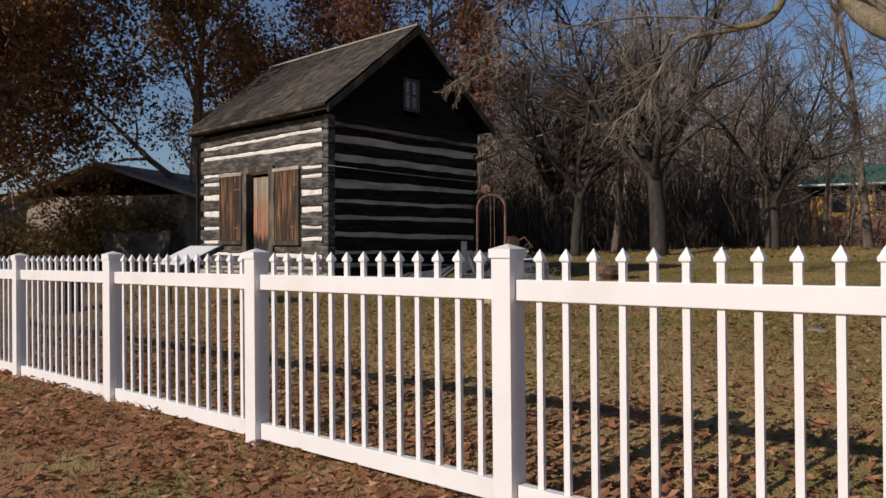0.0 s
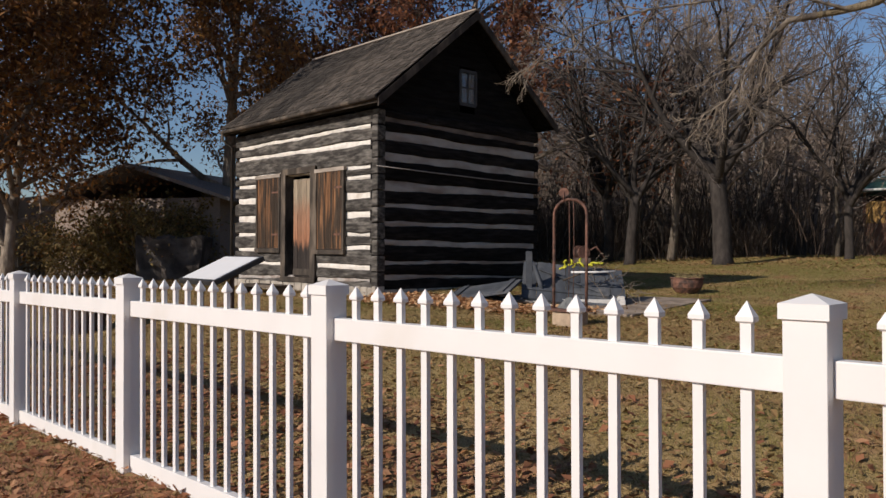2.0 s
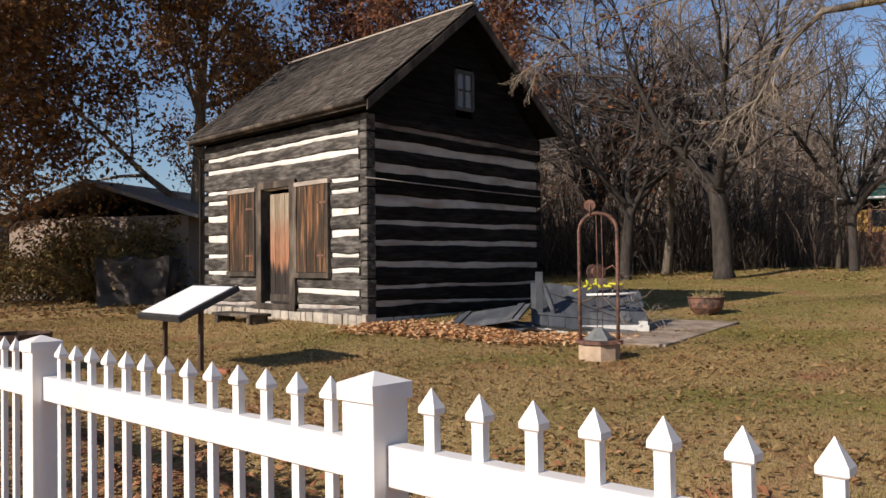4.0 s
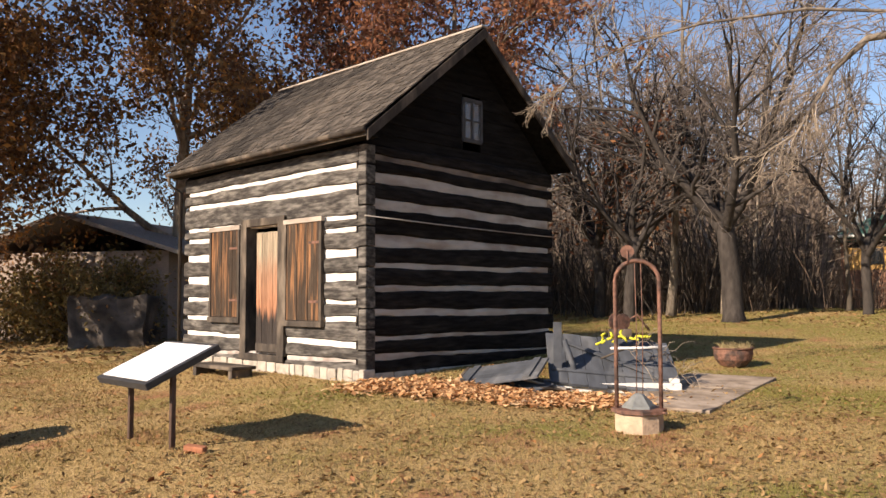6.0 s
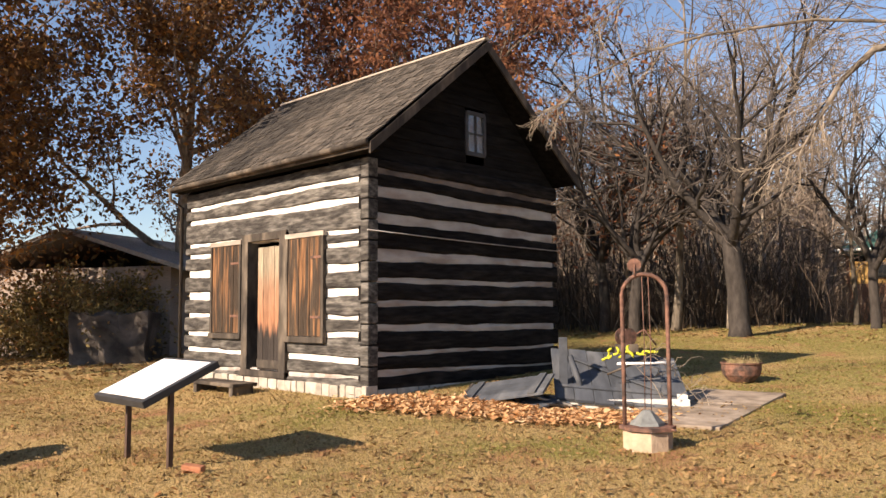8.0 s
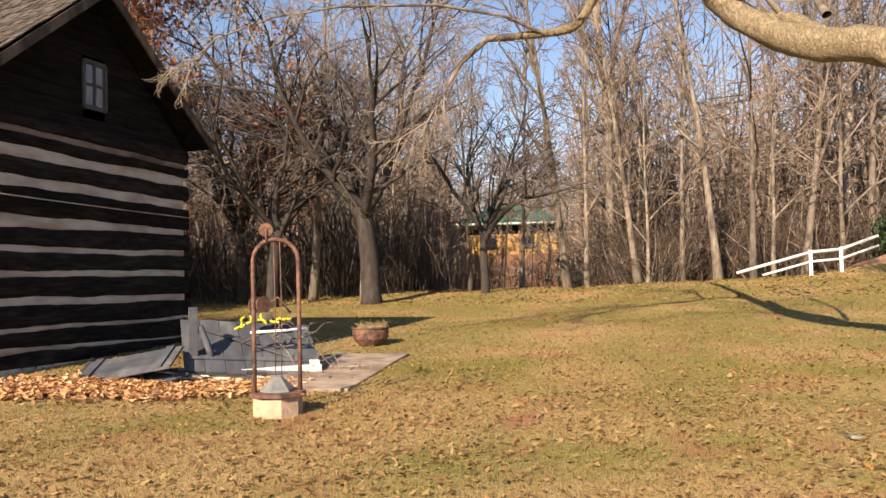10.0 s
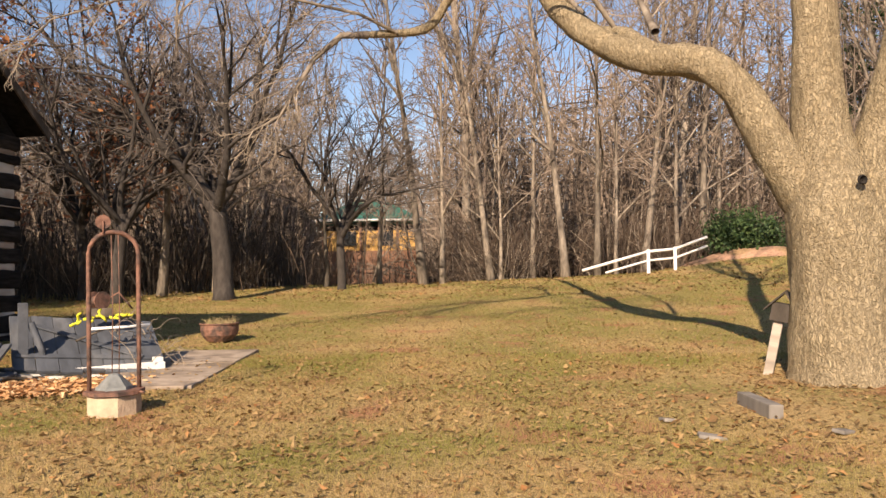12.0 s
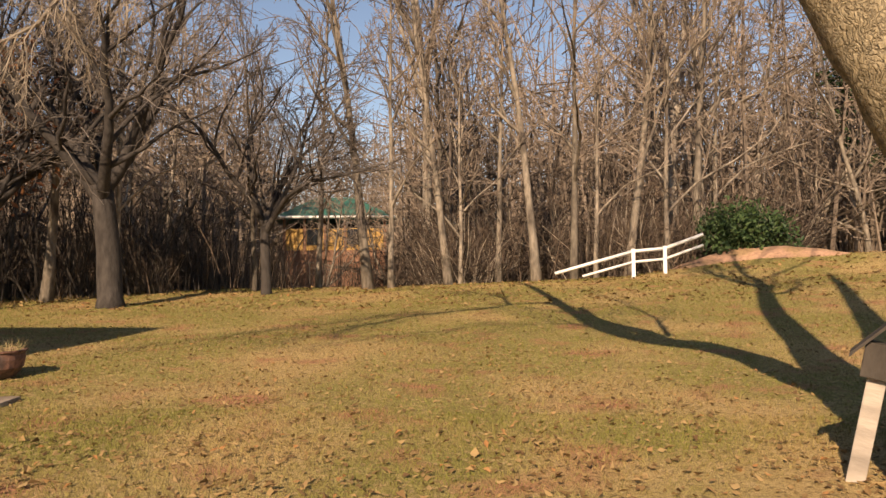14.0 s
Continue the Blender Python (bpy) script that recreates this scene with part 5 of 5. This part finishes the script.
fallen = thing("fallen_door", pose(1.22, 1.30, height(1.22, 1.30) + 0.15, 13, -9, 24), "grey painted board door lying on the leaves", "door")
for k in range(4):
    boxed("board", (-0.58, -0.40 + k * 0.2, -0.02, 0.58, -0.40 + k * 0.2 + 0.193, 0.012), SLATE, fallen, 0.004)
for a in (-0.48, 0.38):
    boxed("ledge", (a, -0.4, 0.013, a + 0.1, 0.4, 0.035), SLATE, fallen, 0.004)
boxed("edge_strip", (-0.60, -0.42, -0.03, -0.56, 0.42, 0.02), TRIMWOOD, fallen, 0.003)
leaf_door = thing("plank_door", pose(1.55, 1.35, height(1.55, 1.35) + 0.06, 14, 6, -15), "small grey plank door lying on the leaves", "door")
for k in range(3):
    boxed("board", (-0.35, -0.25 + k * 0.165, -0.015, 0.35, -0.25 + k * 0.165 + 0.16, 0.012), SLATE, leaf_door, 0.003)

stake = thing("post", pose(1.66, 1.96, height(1.66, 1.96), 0, 0, 40), "upright grey painted post with a slanted brace", "post")
boxed("upright", (-0.055, -0.035, -0.2, 0.055, 0.035, 0.86), SLATE, stake, 0.006)
pipe("brace", [(0.08, 0.0, 0.62), (0.20, 0.0, 0.30), (0.26, 0.0, -0.02)], 0.045, SLATE, stake, 4)


def loose_board(x, y, length, width, turn, lift, tip, mat, label, z=0.03):
    b = new("board")
    b.matrix_basis = pose(x, y, height(x, y) + z, 0, tip, turn)
    boxed("plank", (-length / 2, -width / 2, -0.012, length / 2, width / 2, 0.014), mat, b, 0.004, m=Matrix.Translation((0, 0, lift)))
    return tagged(b, label, "board", "loose boards")


loose_board(1.72, 1.42, 0.75, 0.09, 35, 0.03, 12, GREY_WOOD, "weathered loose board on fallen leaves", 0.09)
loose_board(1.55, 1.62, 0.6, 0.12, -20, 0.02, -8, SLATE, "grey painted loose board on fallen leaves", 0.06)
loose_board(1.95, 1.55, 0.5, 0.10, 70, 0.02, 6, TRIMWOOD, "dark loose board on fallen leaves", 0.05)
YELLOW = material("yellow_plastic", (0.52, 0.50, 0.04), 0.5, 10, 0.2, 0.2)
tape = thing("yellow_tape", pose(2.28, 2.50, height(2.28, 2.5) + 0.62, 0, 0, 40), "crumpled yellow plastic tape on a grey hatch", "tape")
q = random.Random(31)
for k in range(9):
    a = Vector((-0.32 + k * 0.075, q.uniform(-0.04, 0.04), q.uniform(-0.02, 0.05) + 0.012 * k))
    pipe("strip", wander(a, Vector((1, q.uniform(-0.5, 0.5), q.uniform(-0.6, 0.8))), 0.17, 5, 0.5, 0.0, q), [0.016, 0.02, 0.014, 0.022, 0.017, 0.012], YELLOW, tape, 5)
pipe("stick", [(-0.12, -0.02, -0.06), (0.3, 0.0, -0.055), (0.62, 0.02, -0.04)], 0.018, WHITE, tape, 8, "white wooden stick")
pipe("lath", [(-0.25, 0.0, -0.20), (0.2, 0.03, -0.02)], 0.014, TRIMWOOD, tape, 4)
reel = thing("reel", pose(2.0, 2.95, height(2.0, 2.95) + 0.74, 0, 0, 40), "rusty iron reel standing on the cellar hatch", "reel")
w1 = turned("drum", [(0.12, -0.09), (0.12, -0.075), (0.06, -0.07), (0.06, 0.07), (0.12, 0.075), (0.12, 0.09)], RUST, reel, 16)
w1.matrix_basis = pose(0, 0, 0.12, 90, 0, 30)
boxed("stand", (-0.14, -0.1, -0.1, 0.16, 0.1, 0.02), TRIMWOOD, reel, 0.01)
pipe("rod", [(0.05, 0, 0.1), (0.25, 0, 0.22), (0.42, 0.02, 0.0)], 0.014, RUST, reel, 6)
vine = thing("dry_vine", pose(2.75, 2.95, height(2.75, 2.95)), "dry tangled vine stems over the cellar hatch", "vine")
sv, sf = [], []
for k in range(26):
    st = wander(Vector((q.uniform(-0.5, 0.35), q.uniform(-0.3, 0.4), q.uniform(0.0, 0.5))), Vector((q.uniform(-1, 1), q.uniform(-1, 1), q.uniform(0.2, 1.4))), q.uniform(0.4, 0.9), 7, 0.35, -0.08, q)
    tube_into(sv, sf, st, taper(0.006, 0.003, 8), 4, False)
raw("stem", sv, sf, PALE_TWIG, vine)

# ---- paving, kettle, step, barrel, stump ----
SLAB = material("worn_concrete", (0.36, 0.29, 0.225), 0.95, 6, 0.2, 0.4, 30, second=(0.20, 0.155, 0.115), second_scale=2)
path = new("paving")
tagged(path, "worn concrete paving beside the cellar hatch", "paving", kind="structure")
for x, y, a, b in ((3.20, 2.35, 0.66, 0.95), (2.90, 4.05, 0.64, 0.73)):
    boxed("slab", (-a, -b, -0.10, a, b, 0.022), SLAB, path, 0.012, m=pose(x, y, -0.246 + 0.022 * y, 1.2, 0, 10))
KX, KY = 2.25, 6.0
kettle = thing("kettle_planter", pose(KX, KY, height(KX, KY)) @ Matrix.Scale(0.88, 4), "rusty iron kettle planter with dry grass in it", "planter")
turned("kettle", [(0.12, -0.02), (0.24, 0.03), (0.33, 0.14), (0.355, 0.25), (0.35, 0.33), (0.375, 0.345), (0.375, 0.365), (0.335, 0.365), (0.30, 0.30)], RUST, kettle, 28)
turned("soil", [(0.02, 0.30), (0.32, 0.305), (0.02, 0.325)], DARK, kettle, 20)
STRAW = island_palette("dry_stems", [(0, (0.22, 0.16, 0.08)), (0.6, (0.38, 0.29, 0.15)), (1, (0.20, 0.20, 0.08))], 0.9)
sv, sf = [], []
for k in range(170):
    g = q.uniform(0, 6.28)
    p = Vector((math.cos(g), math.sin(g), 0)) * 0.30 * math.sqrt(q.random()) + Vector((0, 0, 0.31))
    tube_into(sv, sf, wander(p, Vector((q.gauss(0, 0.5), q.gauss(0, 0.5), 1)), q.uniform(0.08, 0.24), 2, 0.25, -0.1, q), [0.005, 0.004, 0.001], 3, False)
raw("stem", sv, sf, STRAW, kettle)

step = thing("door_step", pose(-2.62, -0.58, height(-2.62, -0.58)), "low dark wooden step in front of the door", "step")
boxed("tread", (-0.62, -0.20, 0.12, 0.62, 0.20, 0.17), TRIMWOOD, step, 0.01)
for a in (-0.56, 0.46):
    boxed("leg", (a, -0.17, -0.05, a + 0.1, 0.17, 0.12), TRIMWOOD, step, 0.01)

OAKCASK = material("barrel_wood", (0.085, 0.05, 0.035), 0.8, 8, 0.35, 0.3, stretch=(3, 3, 0.5), obj_random=0.3)
barrel = thing("half_barrel", pose(-0.72, -4.55, height(-0.72, -4.55)), "dark wooden half barrel with iron hoops", "barrel")
for k in range(22):
    a0, a1 = 2 * math.pi * k / 22, 2 * math.pi * (k + 0.97) / 22
    v = []
    for r_, z_ in ((0.30, 0.0), (0.345, 0.25), (0.36, 0.52)):
        for a in (a0, a1):
            v += [(r_ * math.cos(a), r_ * math.sin(a), z_), ((r_ - 0.025) * math.cos(a), (r_ - 0.025) * math.sin(a), z_)]
    f = []
    for s_ in (0, 4):
        f += [(s_, s_ + 2, s_ + 6, s_ + 4), (s_ + 3, s_ + 1, s_ + 5, s_ + 7), (s_ + 2, s_ + 3, s_ + 7, s_ + 6), (s_ + 1, s_, s_ + 4, s_ + 5)]
    f += [(1, 3, 2, 0), (8, 10, 11, 9)]
    raw("stave", v, f, OAKCASK, barrel)
for z_, r_ in ((0.10, 0.325), (0.40, 0.36)):
    pipe("hoop", [(r_ * math.cos(a), r_ * math.sin(a), z_) for a in [2 * math.pi * k / 28 for k in range(29)]], 0.012, RUST, barrel, 5)
turned("soil", [(0.02, 0.44), (0.33, 0.45), (0.02, 0.47)], DARK, barrel, 20)

ROCK = material("mossy_stone", (0.12, 0.10, 0.085), 0.95, 4, 0.5, 0.8, 12, second=(0.035, 0.03, 0.027), second_scale=2)
rock = thing("stone_block", pose(-13.2, 2.35, height(-13.2, 2.35), 0, 0, 50), "large dark rough stone block under a bush", "stone")
bm = bmesh.new()
bmesh.ops.create_cube(bm, size=1)
bmesh.ops.subdivide_edges(bm, edges=bm.edges, cuts=7, use_grid_fill=True)
for v_ in bm.verts:
    v_.co = Vector((v_.co.x * 2.0, v_.co.y * 1.2, v_.co.z * 1.5 + 0.55))
    v_.co += Vector((noise.noise(v_.co * 1.6), noise.noise(v_.co * 1.6 + Vector((9, 0, 0))), noise.noise(v_.co * 1.6 + Vector((0, 9, 0))))) * 0.16
part("block", bm, ROCK, rock)

# ---- beside the big tree ----
lean = thing("birdhouse_post", pose(10.22, 2.72, height(10.22, 2.72), 0, 12, -20), "weathered post with a small wooden birdhouse leaning on a tree", "birdhouse")
boxed("post", (-0.05, -0.04, -0.1, 0.05, 0.04, 0.60), RIDGEWOOD, lean, 0.008)
boxed("house", (-0.09, -0.09, 0.60, 0.11, 0.10, 0.80), TRIMWOOD, lean, 0.008)
part("roof", sheet(bmesh.new(), [(-0.16, -0.13, 0.72), (0.02, -0.13, 0.95), (0.02, 0.15, 0.95), (-0.16, 0.15, 0.72)], 0.025), TRIMWOOD, lean)
part("roof", sheet(bmesh.new(), [(0.02, -0.13, 0.95), (0.19, -0.13, 0.74), (0.19, 0.15, 0.74), (0.02, 0.15, 0.95)], 0.025), TRIMWOOD, lean)
timber = thing("timber_block", pose(9.66, 0.55, height(9.66, 0.55) + 0.05, 2, 0, 99), "weathered grey timber block lying on bare soil", "timber")
boxed("block", (-0.36, -0.06, -0.06, 0.36, 0.06, 0.065), GREY_WOOD, timber, 0.012)
for k, (x, y) in enumerate(((9.1, -0.55), (10.05, -0.35), (8.85, 0.1))):
    bit = new("bark_chip")
    bit.matrix_basis = pose(x, y, height(x, y) + 0.015, 5, 8, 50 * k)
    boxed("chip", (-0.10, -0.05, -0.015, 0.10, 0.045, 0.015), GREY_WOOD, bit, 0.01)
    tagged(bit, "flat piece of bark on bare soil", "bark", "bark chips")
brick = new("brick")
brick.matrix_basis = pose(1.72, -3.35, height(1.72, -3.35) + 0.03, 4, 6, 35)
boxed("body", (-0.09, -0.045, -0.035, 0.09, 0.045, 0.03), material("red_brick", (0.36, 0.15, 0.08), 0.9, 14, 0.25, 0.4), brick, 0.012)
tagged(brick, "broken orange-red brick lying in the grass", "brick")

# bare soil bank under the evergreen bush
SOIL = material("red_soil", (0.40, 0.235, 0.15), 0.95, 12, 0.3, 0.6, 25, second=(0.30, 0.19, 0.10), second_scale=1.5)
sv, sf = [], []
for j_ in range(13):
    for i_ in range(25):
        u_, w_ = i_ / 24, j_ / 12
        x, y = 11.6 + 5.2 * u_, 21.5 + 2.0 * w_
        bump_ = 0.36 * math.sin(math.pi * u_) ** 0.7 * math.sin(math.pi * min(w_ * 1.3, 1) * 0.5)
        sv.append((x, y, height(x, y) - 0.03 + bump_ + 0.05 * noise.noise((x * 1.5, y * 1.5, 0))))
for j_ in range(12):
    for i_ in range(24):
        a_ = j_ * 25 + i_
        sf.append((a_, a_ + 1, a_ + 26, a_ + 25))
tagged(raw("soil_bank", sv, sf, SOIL, None, True), "bank of bare reddish soil at the lawn edge", "soil", kind="structure")

# ---- roof shingles ----
L0 = Vector((0, -OV - 0.05, EAVE + 0.005))
UPV = Vector((0, CY / 2 - (-OV - 0.05), APEX + 0.02 - EAVE - 0.005))
RUN = UPV.length
UPV.normalize()
NRM = Vector((0, -UPV.z, UPV.y))
rs = random.Random(17)
rows_n = 22
EXPO = RUN / rows_n
shapes = []
for k in range(10):
    w = rs.uniform(0.075, 0.17)
    h = EXPO * 1.75 + rs.uniform(-0.012, 0.02)
    t0, c = rs.uniform(0.012, 0.022), rs.uniform(-0.01, 0.01)
    v = []
    for x in (0, w):
        off = c if x else 0
        for d, t in ((off, 0.0), (off, t0), (h, 0.006), (h, 0.0)):
            q_ = UPV * d + NRM * t
            v.append((x, q_.y, q_.z))
    f = [(0, 1, 2, 3), (7, 6, 5, 4), (0, 4, 5, 1), (1, 5, 6, 2), (2, 6, 7, 3), (3, 7, 4, 0)]
    me = bpy.data.meshes.new("shingle")
    me.from_pydata(v, [], f)
    me.materials.append(SHINGLE)
    shapes.append((w, me, v, f))
roof = new("shingle_roof")
roof.parent = cabin
jv, jf, made = [], [], 0
for row in range(rows_n):
    x = GO + 0.02
    base = L0 + UPV * (row * EXPO)
    while x > CX - FO:
        w, me, v, f = rs.choice(shapes)
        x -= w + 0.006
        lift = NRM * (0.012 + rs.uniform(0, 0.008)) + UPV * rs.uniform(-0.012, 0.012)
        p = base + Vector((x, 0, 0)) + lift
        if x > -1.55 and made < 300:
            ob = new("shingle", me)
            ob.parent = roof
            ob.location = p
            ob.rotation_euler = (rs.uniform(-0.02, 0.03), 0, rs.uniform(-0.03, 0.03))
            made += 1
        else:
            n = len(jv)
            jv += [(a + p.x, b + p.y, c + p.z) for a, b, c in v]
            jf += [tuple(n + i for i in fc) for fc in f]
tagged(raw("more_shingles", jv, jf, SHINGLE, roof), kind="stuff")
# far slope, in plain courses
jv, jf = [], []
for row in range(rows_n):
    y0_, z0_ = CY + OV + 0.04 - row * EXPO * abs(UPV.y), EAVE + row * EXPO * UPV.z
    n = len(jv)
    for x in (CX - FO, GO):
        jv += [(x, y0_, z0_), (x, y0_, z0_ + 0.03), (x, y0_ - EXPO * 1.6 * UPV.y, z0_ + EXPO * 1.6 * UPV.z)]
    jf += [(n, n + 1, n + 4, n + 3), (n + 1, n + 2, n + 5, n + 4), (n, n + 2, n + 1), (n + 3, n + 4, n + 5)]
tagged(raw("back_courses", jv, jf, SHINGLE, roof), kind="stuff")

# ---- fallen leaves and grass ----
rg = np.random.default_rng(3)


def heights(X, Y):
    return np.array([height(float(a), float(b)) for a, b in zip(X, Y)])


def patch(X, Y, s, o):
    return np.array([noise.noise((float(a) * s, float(b) * s, o)) for a, b in zip(X, Y)])


def inside_things(X, Y):
    return (X > -5.05) & (X < 0.05) & (Y > -0.05) & (Y < 4.1)


def scatter_leaves(name, X, Y, size, mat, label, lift=0.012, curl=0.35):
    keep = ~inside_things(X, Y)
    X, Y = X[keep], Y[keep]
    Z = heights(X, Y)
    n = len(X)
    a = rg.uniform(0, 2 * np.pi, n)
    s = size * rg.uniform(0.5, 1.35, n)
    tx, ty = rg.normal(0, 0.3, n), rg.normal(0, 0.3, n)
    ux, uy = np.cos(a), np.sin(a)
    P = np.stack([X, Y, Z + lift + rg.uniform(0, 0.02, n) + s * 0.2], 1)
    U = np.stack([ux, uy, tx], 1) * s[:, None]
    W = np.stack([-uy, ux, ty], 1) * (s * rg.uniform(0.45, 0.75, n))[:, None]
    up = np.stack([np.zeros(n), np.zeros(n), s * rg.uniform(-curl, curl, n)], 1)
    V = np.stack([P - U, P - U * 0.1 + W + up, P + U, P - U * 0.1 - W + up], 1).reshape(-1, 3)
    F = [t for i in range(0, 4 * n, 4) for t in ((i, i + 1, i + 2), (i, i + 2, i + 3))]
    ob = raw(name, V.tolist(), F, mat)
    return tagged(ob, label, "leaves", kind="stuff")


TAN_LEAF = island_palette("fallen_leaves", [(0.0, (0.12, 0.068, 0.032)), (0.3, (0.21, 0.128, 0.056)), (0.6, (0.29, 0.188, 0.083)), (0.9, (0.36, 0.245, 0.115)), (1.0, (0.36, 0.16, 0.06))], 0.9, 0.15)
LITTER = island_palette("leaf_litter", [(0.0, (0.13, 0.055, 0.032)), (0.35, (0.27, 0.115, 0.058)), (0.75, (0.40, 0.185, 0.088)), (1.0, (0.48, 0.27, 0.145))], 0.9, 0.1)
PILE_LEAF = island_palette("piled_leaves", [(0.0, (0.30, 0.15, 0.07)), (0.35, (0.50, 0.27, 0.125)), (0.75, (0.62, 0.38, 0.19)), (1.0, (0.68, 0.48, 0.28))], 0.8, 0.15)
X, Y = rg.uniform(-8, 16, 170000), rg.uniform(-10, 20, 170000)
keep_ = ((Y > -6.5) | (rg.random(len(X)) < 0.3)) & (Y < 3 + 17 * rg.random(len(X)))
m_ = keep_ & ((0.55 * patch(X, Y, 0.6, 2.0) + rg.normal(0, 0.5, len(X)) + 0.25 * (Y < 3)) > 0.10)
scatter_leaves("fallen_leaves", X[m_], Y[m_], 0.025, TAN_LEAF, "scattered dry tan and brown fallen leaves", 0.004, 0.5)
X, Y = rg.uniform(1.5, 13, 15000), rg.uniform(-5.5, 3.5, 15000)
m_ = patch(X, Y, 0.9, 5.0) + rg.normal(0, 0.5, len(X)) > 0.35
scatter_leaves("oak_leaves", X[m_], Y[m_], 0.032, TAN_LEAF, "curled tan oak leaves lying on the lawn", 0.002, 0.6)
X, Y = rg.uniform(2, 13.5, 9000), rg.normal(-6.1, 1.1, 9000)
scatter_leaves("leaf_litter", X, Y, 0.034, LITTER, "brown oak leaves drifted along the fence")
s_ = rg.uniform(0, 1, 5200)
X = 0.30 + 2.6 * s_ + rg.normal(0, 0.22, 5200)
Y = -0.30 + 1.95 * s_ + rg.normal(0, 0.24, 5200)
scatter_leaves("leaf_pile", X, Y, 0.045, PILE_LEAF, "drift of orange-brown leaves along the cabin wall", 0.03, 0.5)
X, Y = rg.uniform(-24, 20, 9000), rg.uniform(14, 27, 9000)
scatter_leaves("woodland_litter", X, Y, 0.06, TAN_LEAF, "brown leaf litter under the trees", 0.0, 0.5)
X, Y = rg.uniform(-22, -8, 5000), rg.uniform(-4, 10, 5000)
scatter_leaves("yard_leaves", X, Y, 0.07, TAN_LEAF, "brown leaves on shaded grass by a house", 0.01, 0.4)

BLADE = bpy.data.materials.new("grass_blades")
BLADE.use_nodes = True
nt = BLADE.node_tree
bs = nt.nodes["Principled BSDF"]
bs.inputs["Roughness"].default_value = 0.8
bs.inputs["Specular IOR Level"].default_value = 0.05
geo = nt.nodes.new("ShaderNodeNewGeometry")
ra = nt.nodes.new("ShaderNodeValToRGB")
ra.color_ramp.elements.new(0.5)
for el, (p_, c_) in zip(ra.color_ramp.elements, ((0.0, (0.27, 0.198, 0.08)), (0.5, (0.20, 0.152, 0.058)), (1.0, (0.33, 0.248, 0.106)))):
    el.position, el.color = p_, (*c_, 1)
nt.links.new(geo.outputs["Random Per Island"], ra.inputs[0])
tc = nt.nodes.new("ShaderNodeTexCoord")
tn = nt.nodes.new("ShaderNodeTexNoise")
tn.inputs["Scale"].default_value, tn.inputs["Detail"].default_value = 0.45, 5
nt.links.new(tc.outputs["Object"], tn.inputs["Vector"])
mr = nt.nodes.new("ShaderNodeMapRange")
mr.inputs[1].default_value, mr.inputs[2].default_value, mr.inputs[4].default_value = 0.42, 0.60, 0.9
sx = nt.nodes.new("ShaderNodeSeparateXYZ")
nt.links.new(tc.outputs["Object"], sx.inputs[0])
dm = nt.nodes.new("ShaderNodeMapRange")
dm.inputs[1].default_value, dm.inputs[2].default_value, dm.inputs[3].default_value, dm.inputs[4].default_value = -6.5, 8.0, -0.13, 0.07
nt.links.new(sx.outputs[1], dm.inputs[0])
sm = nt.nodes.new("ShaderNodeMath")
nt.links.new(tn.outputs[0], sm.inputs[0])
nt.links.new(dm.outputs[0], sm.inputs[1])
nt.links.new(sm.outputs[0], mr.inputs[0])
mx = nt.nodes.new("ShaderNodeMix")
mx.data_type = "RGBA"
mx.inputs[7].default_value = (0.15, 0.148, 0.038, 1)
nt.links.new(mr.outputs[0], mx.inputs[0])
nt.links.new(ra.outputs[0], mx.inputs[6])
nt.links.new(mx.outputs[2], bs.inputs["Base Color"])


def turf(name, n, x0, x1, y0, y1, tall, wide):
    X, Y = rg.uniform(x0, x1, n), rg.uniform(y0, y1, n)
    thin = patch(X, Y, 0.9, 11.0) + rg.normal(0, 0.3, n) < 0.55
    keep = thin & ~inside_things(X, Y) & (np.hypot(X - 10.3, Y - 1.4) > 1.1 + rg.uniform(0, 1.2, n))
    X, Y = X[keep], Y[keep]
    n = len(X)
    Z = heights(X, Y)
    a = rg.uniform(0, 2 * np.pi, n)
    h = tall * rg.uniform(0.4, 1.3, n)
    dx, dy = np.cos(a) * wide, np.sin(a) * wide
    lx, ly = rg.normal(0, 0.6, n) * h, rg.normal(0, 0.6, n) * h
    V = np.stack([np.stack([X - dx, Y - dy, Z - 0.004], 1), np.stack([X + dx, Y + dy, Z - 0.004], 1), np.stack([X + lx, Y + ly, Z + h], 1)], 1).reshape(-1, 3)
    me = bpy.data.meshes.new(name)
    me.from_pydata(V.tolist(), [], [(i, i + 1, i + 2) for i in range(0, 3 * n, 3)])
    me.materials.append(BLADE)
    return tagged(new(name, me), "short dry lawn grass, straw-coloured with green patches", "grass", kind="stuff")


turf("grass", 240000, 0, 12.5, -7.5, 4.5, 0.030, 0.0032)
turf("far_grass", 150000, -10, 17, 3, 22, 0.036, 0.0055)
turf("side_grass", 60000, -9, 1, -9, 0, 0.035, 0.0045)
turf("path_grass", 9000, 4, 14, -11, -6, 0.035, 0.0045)
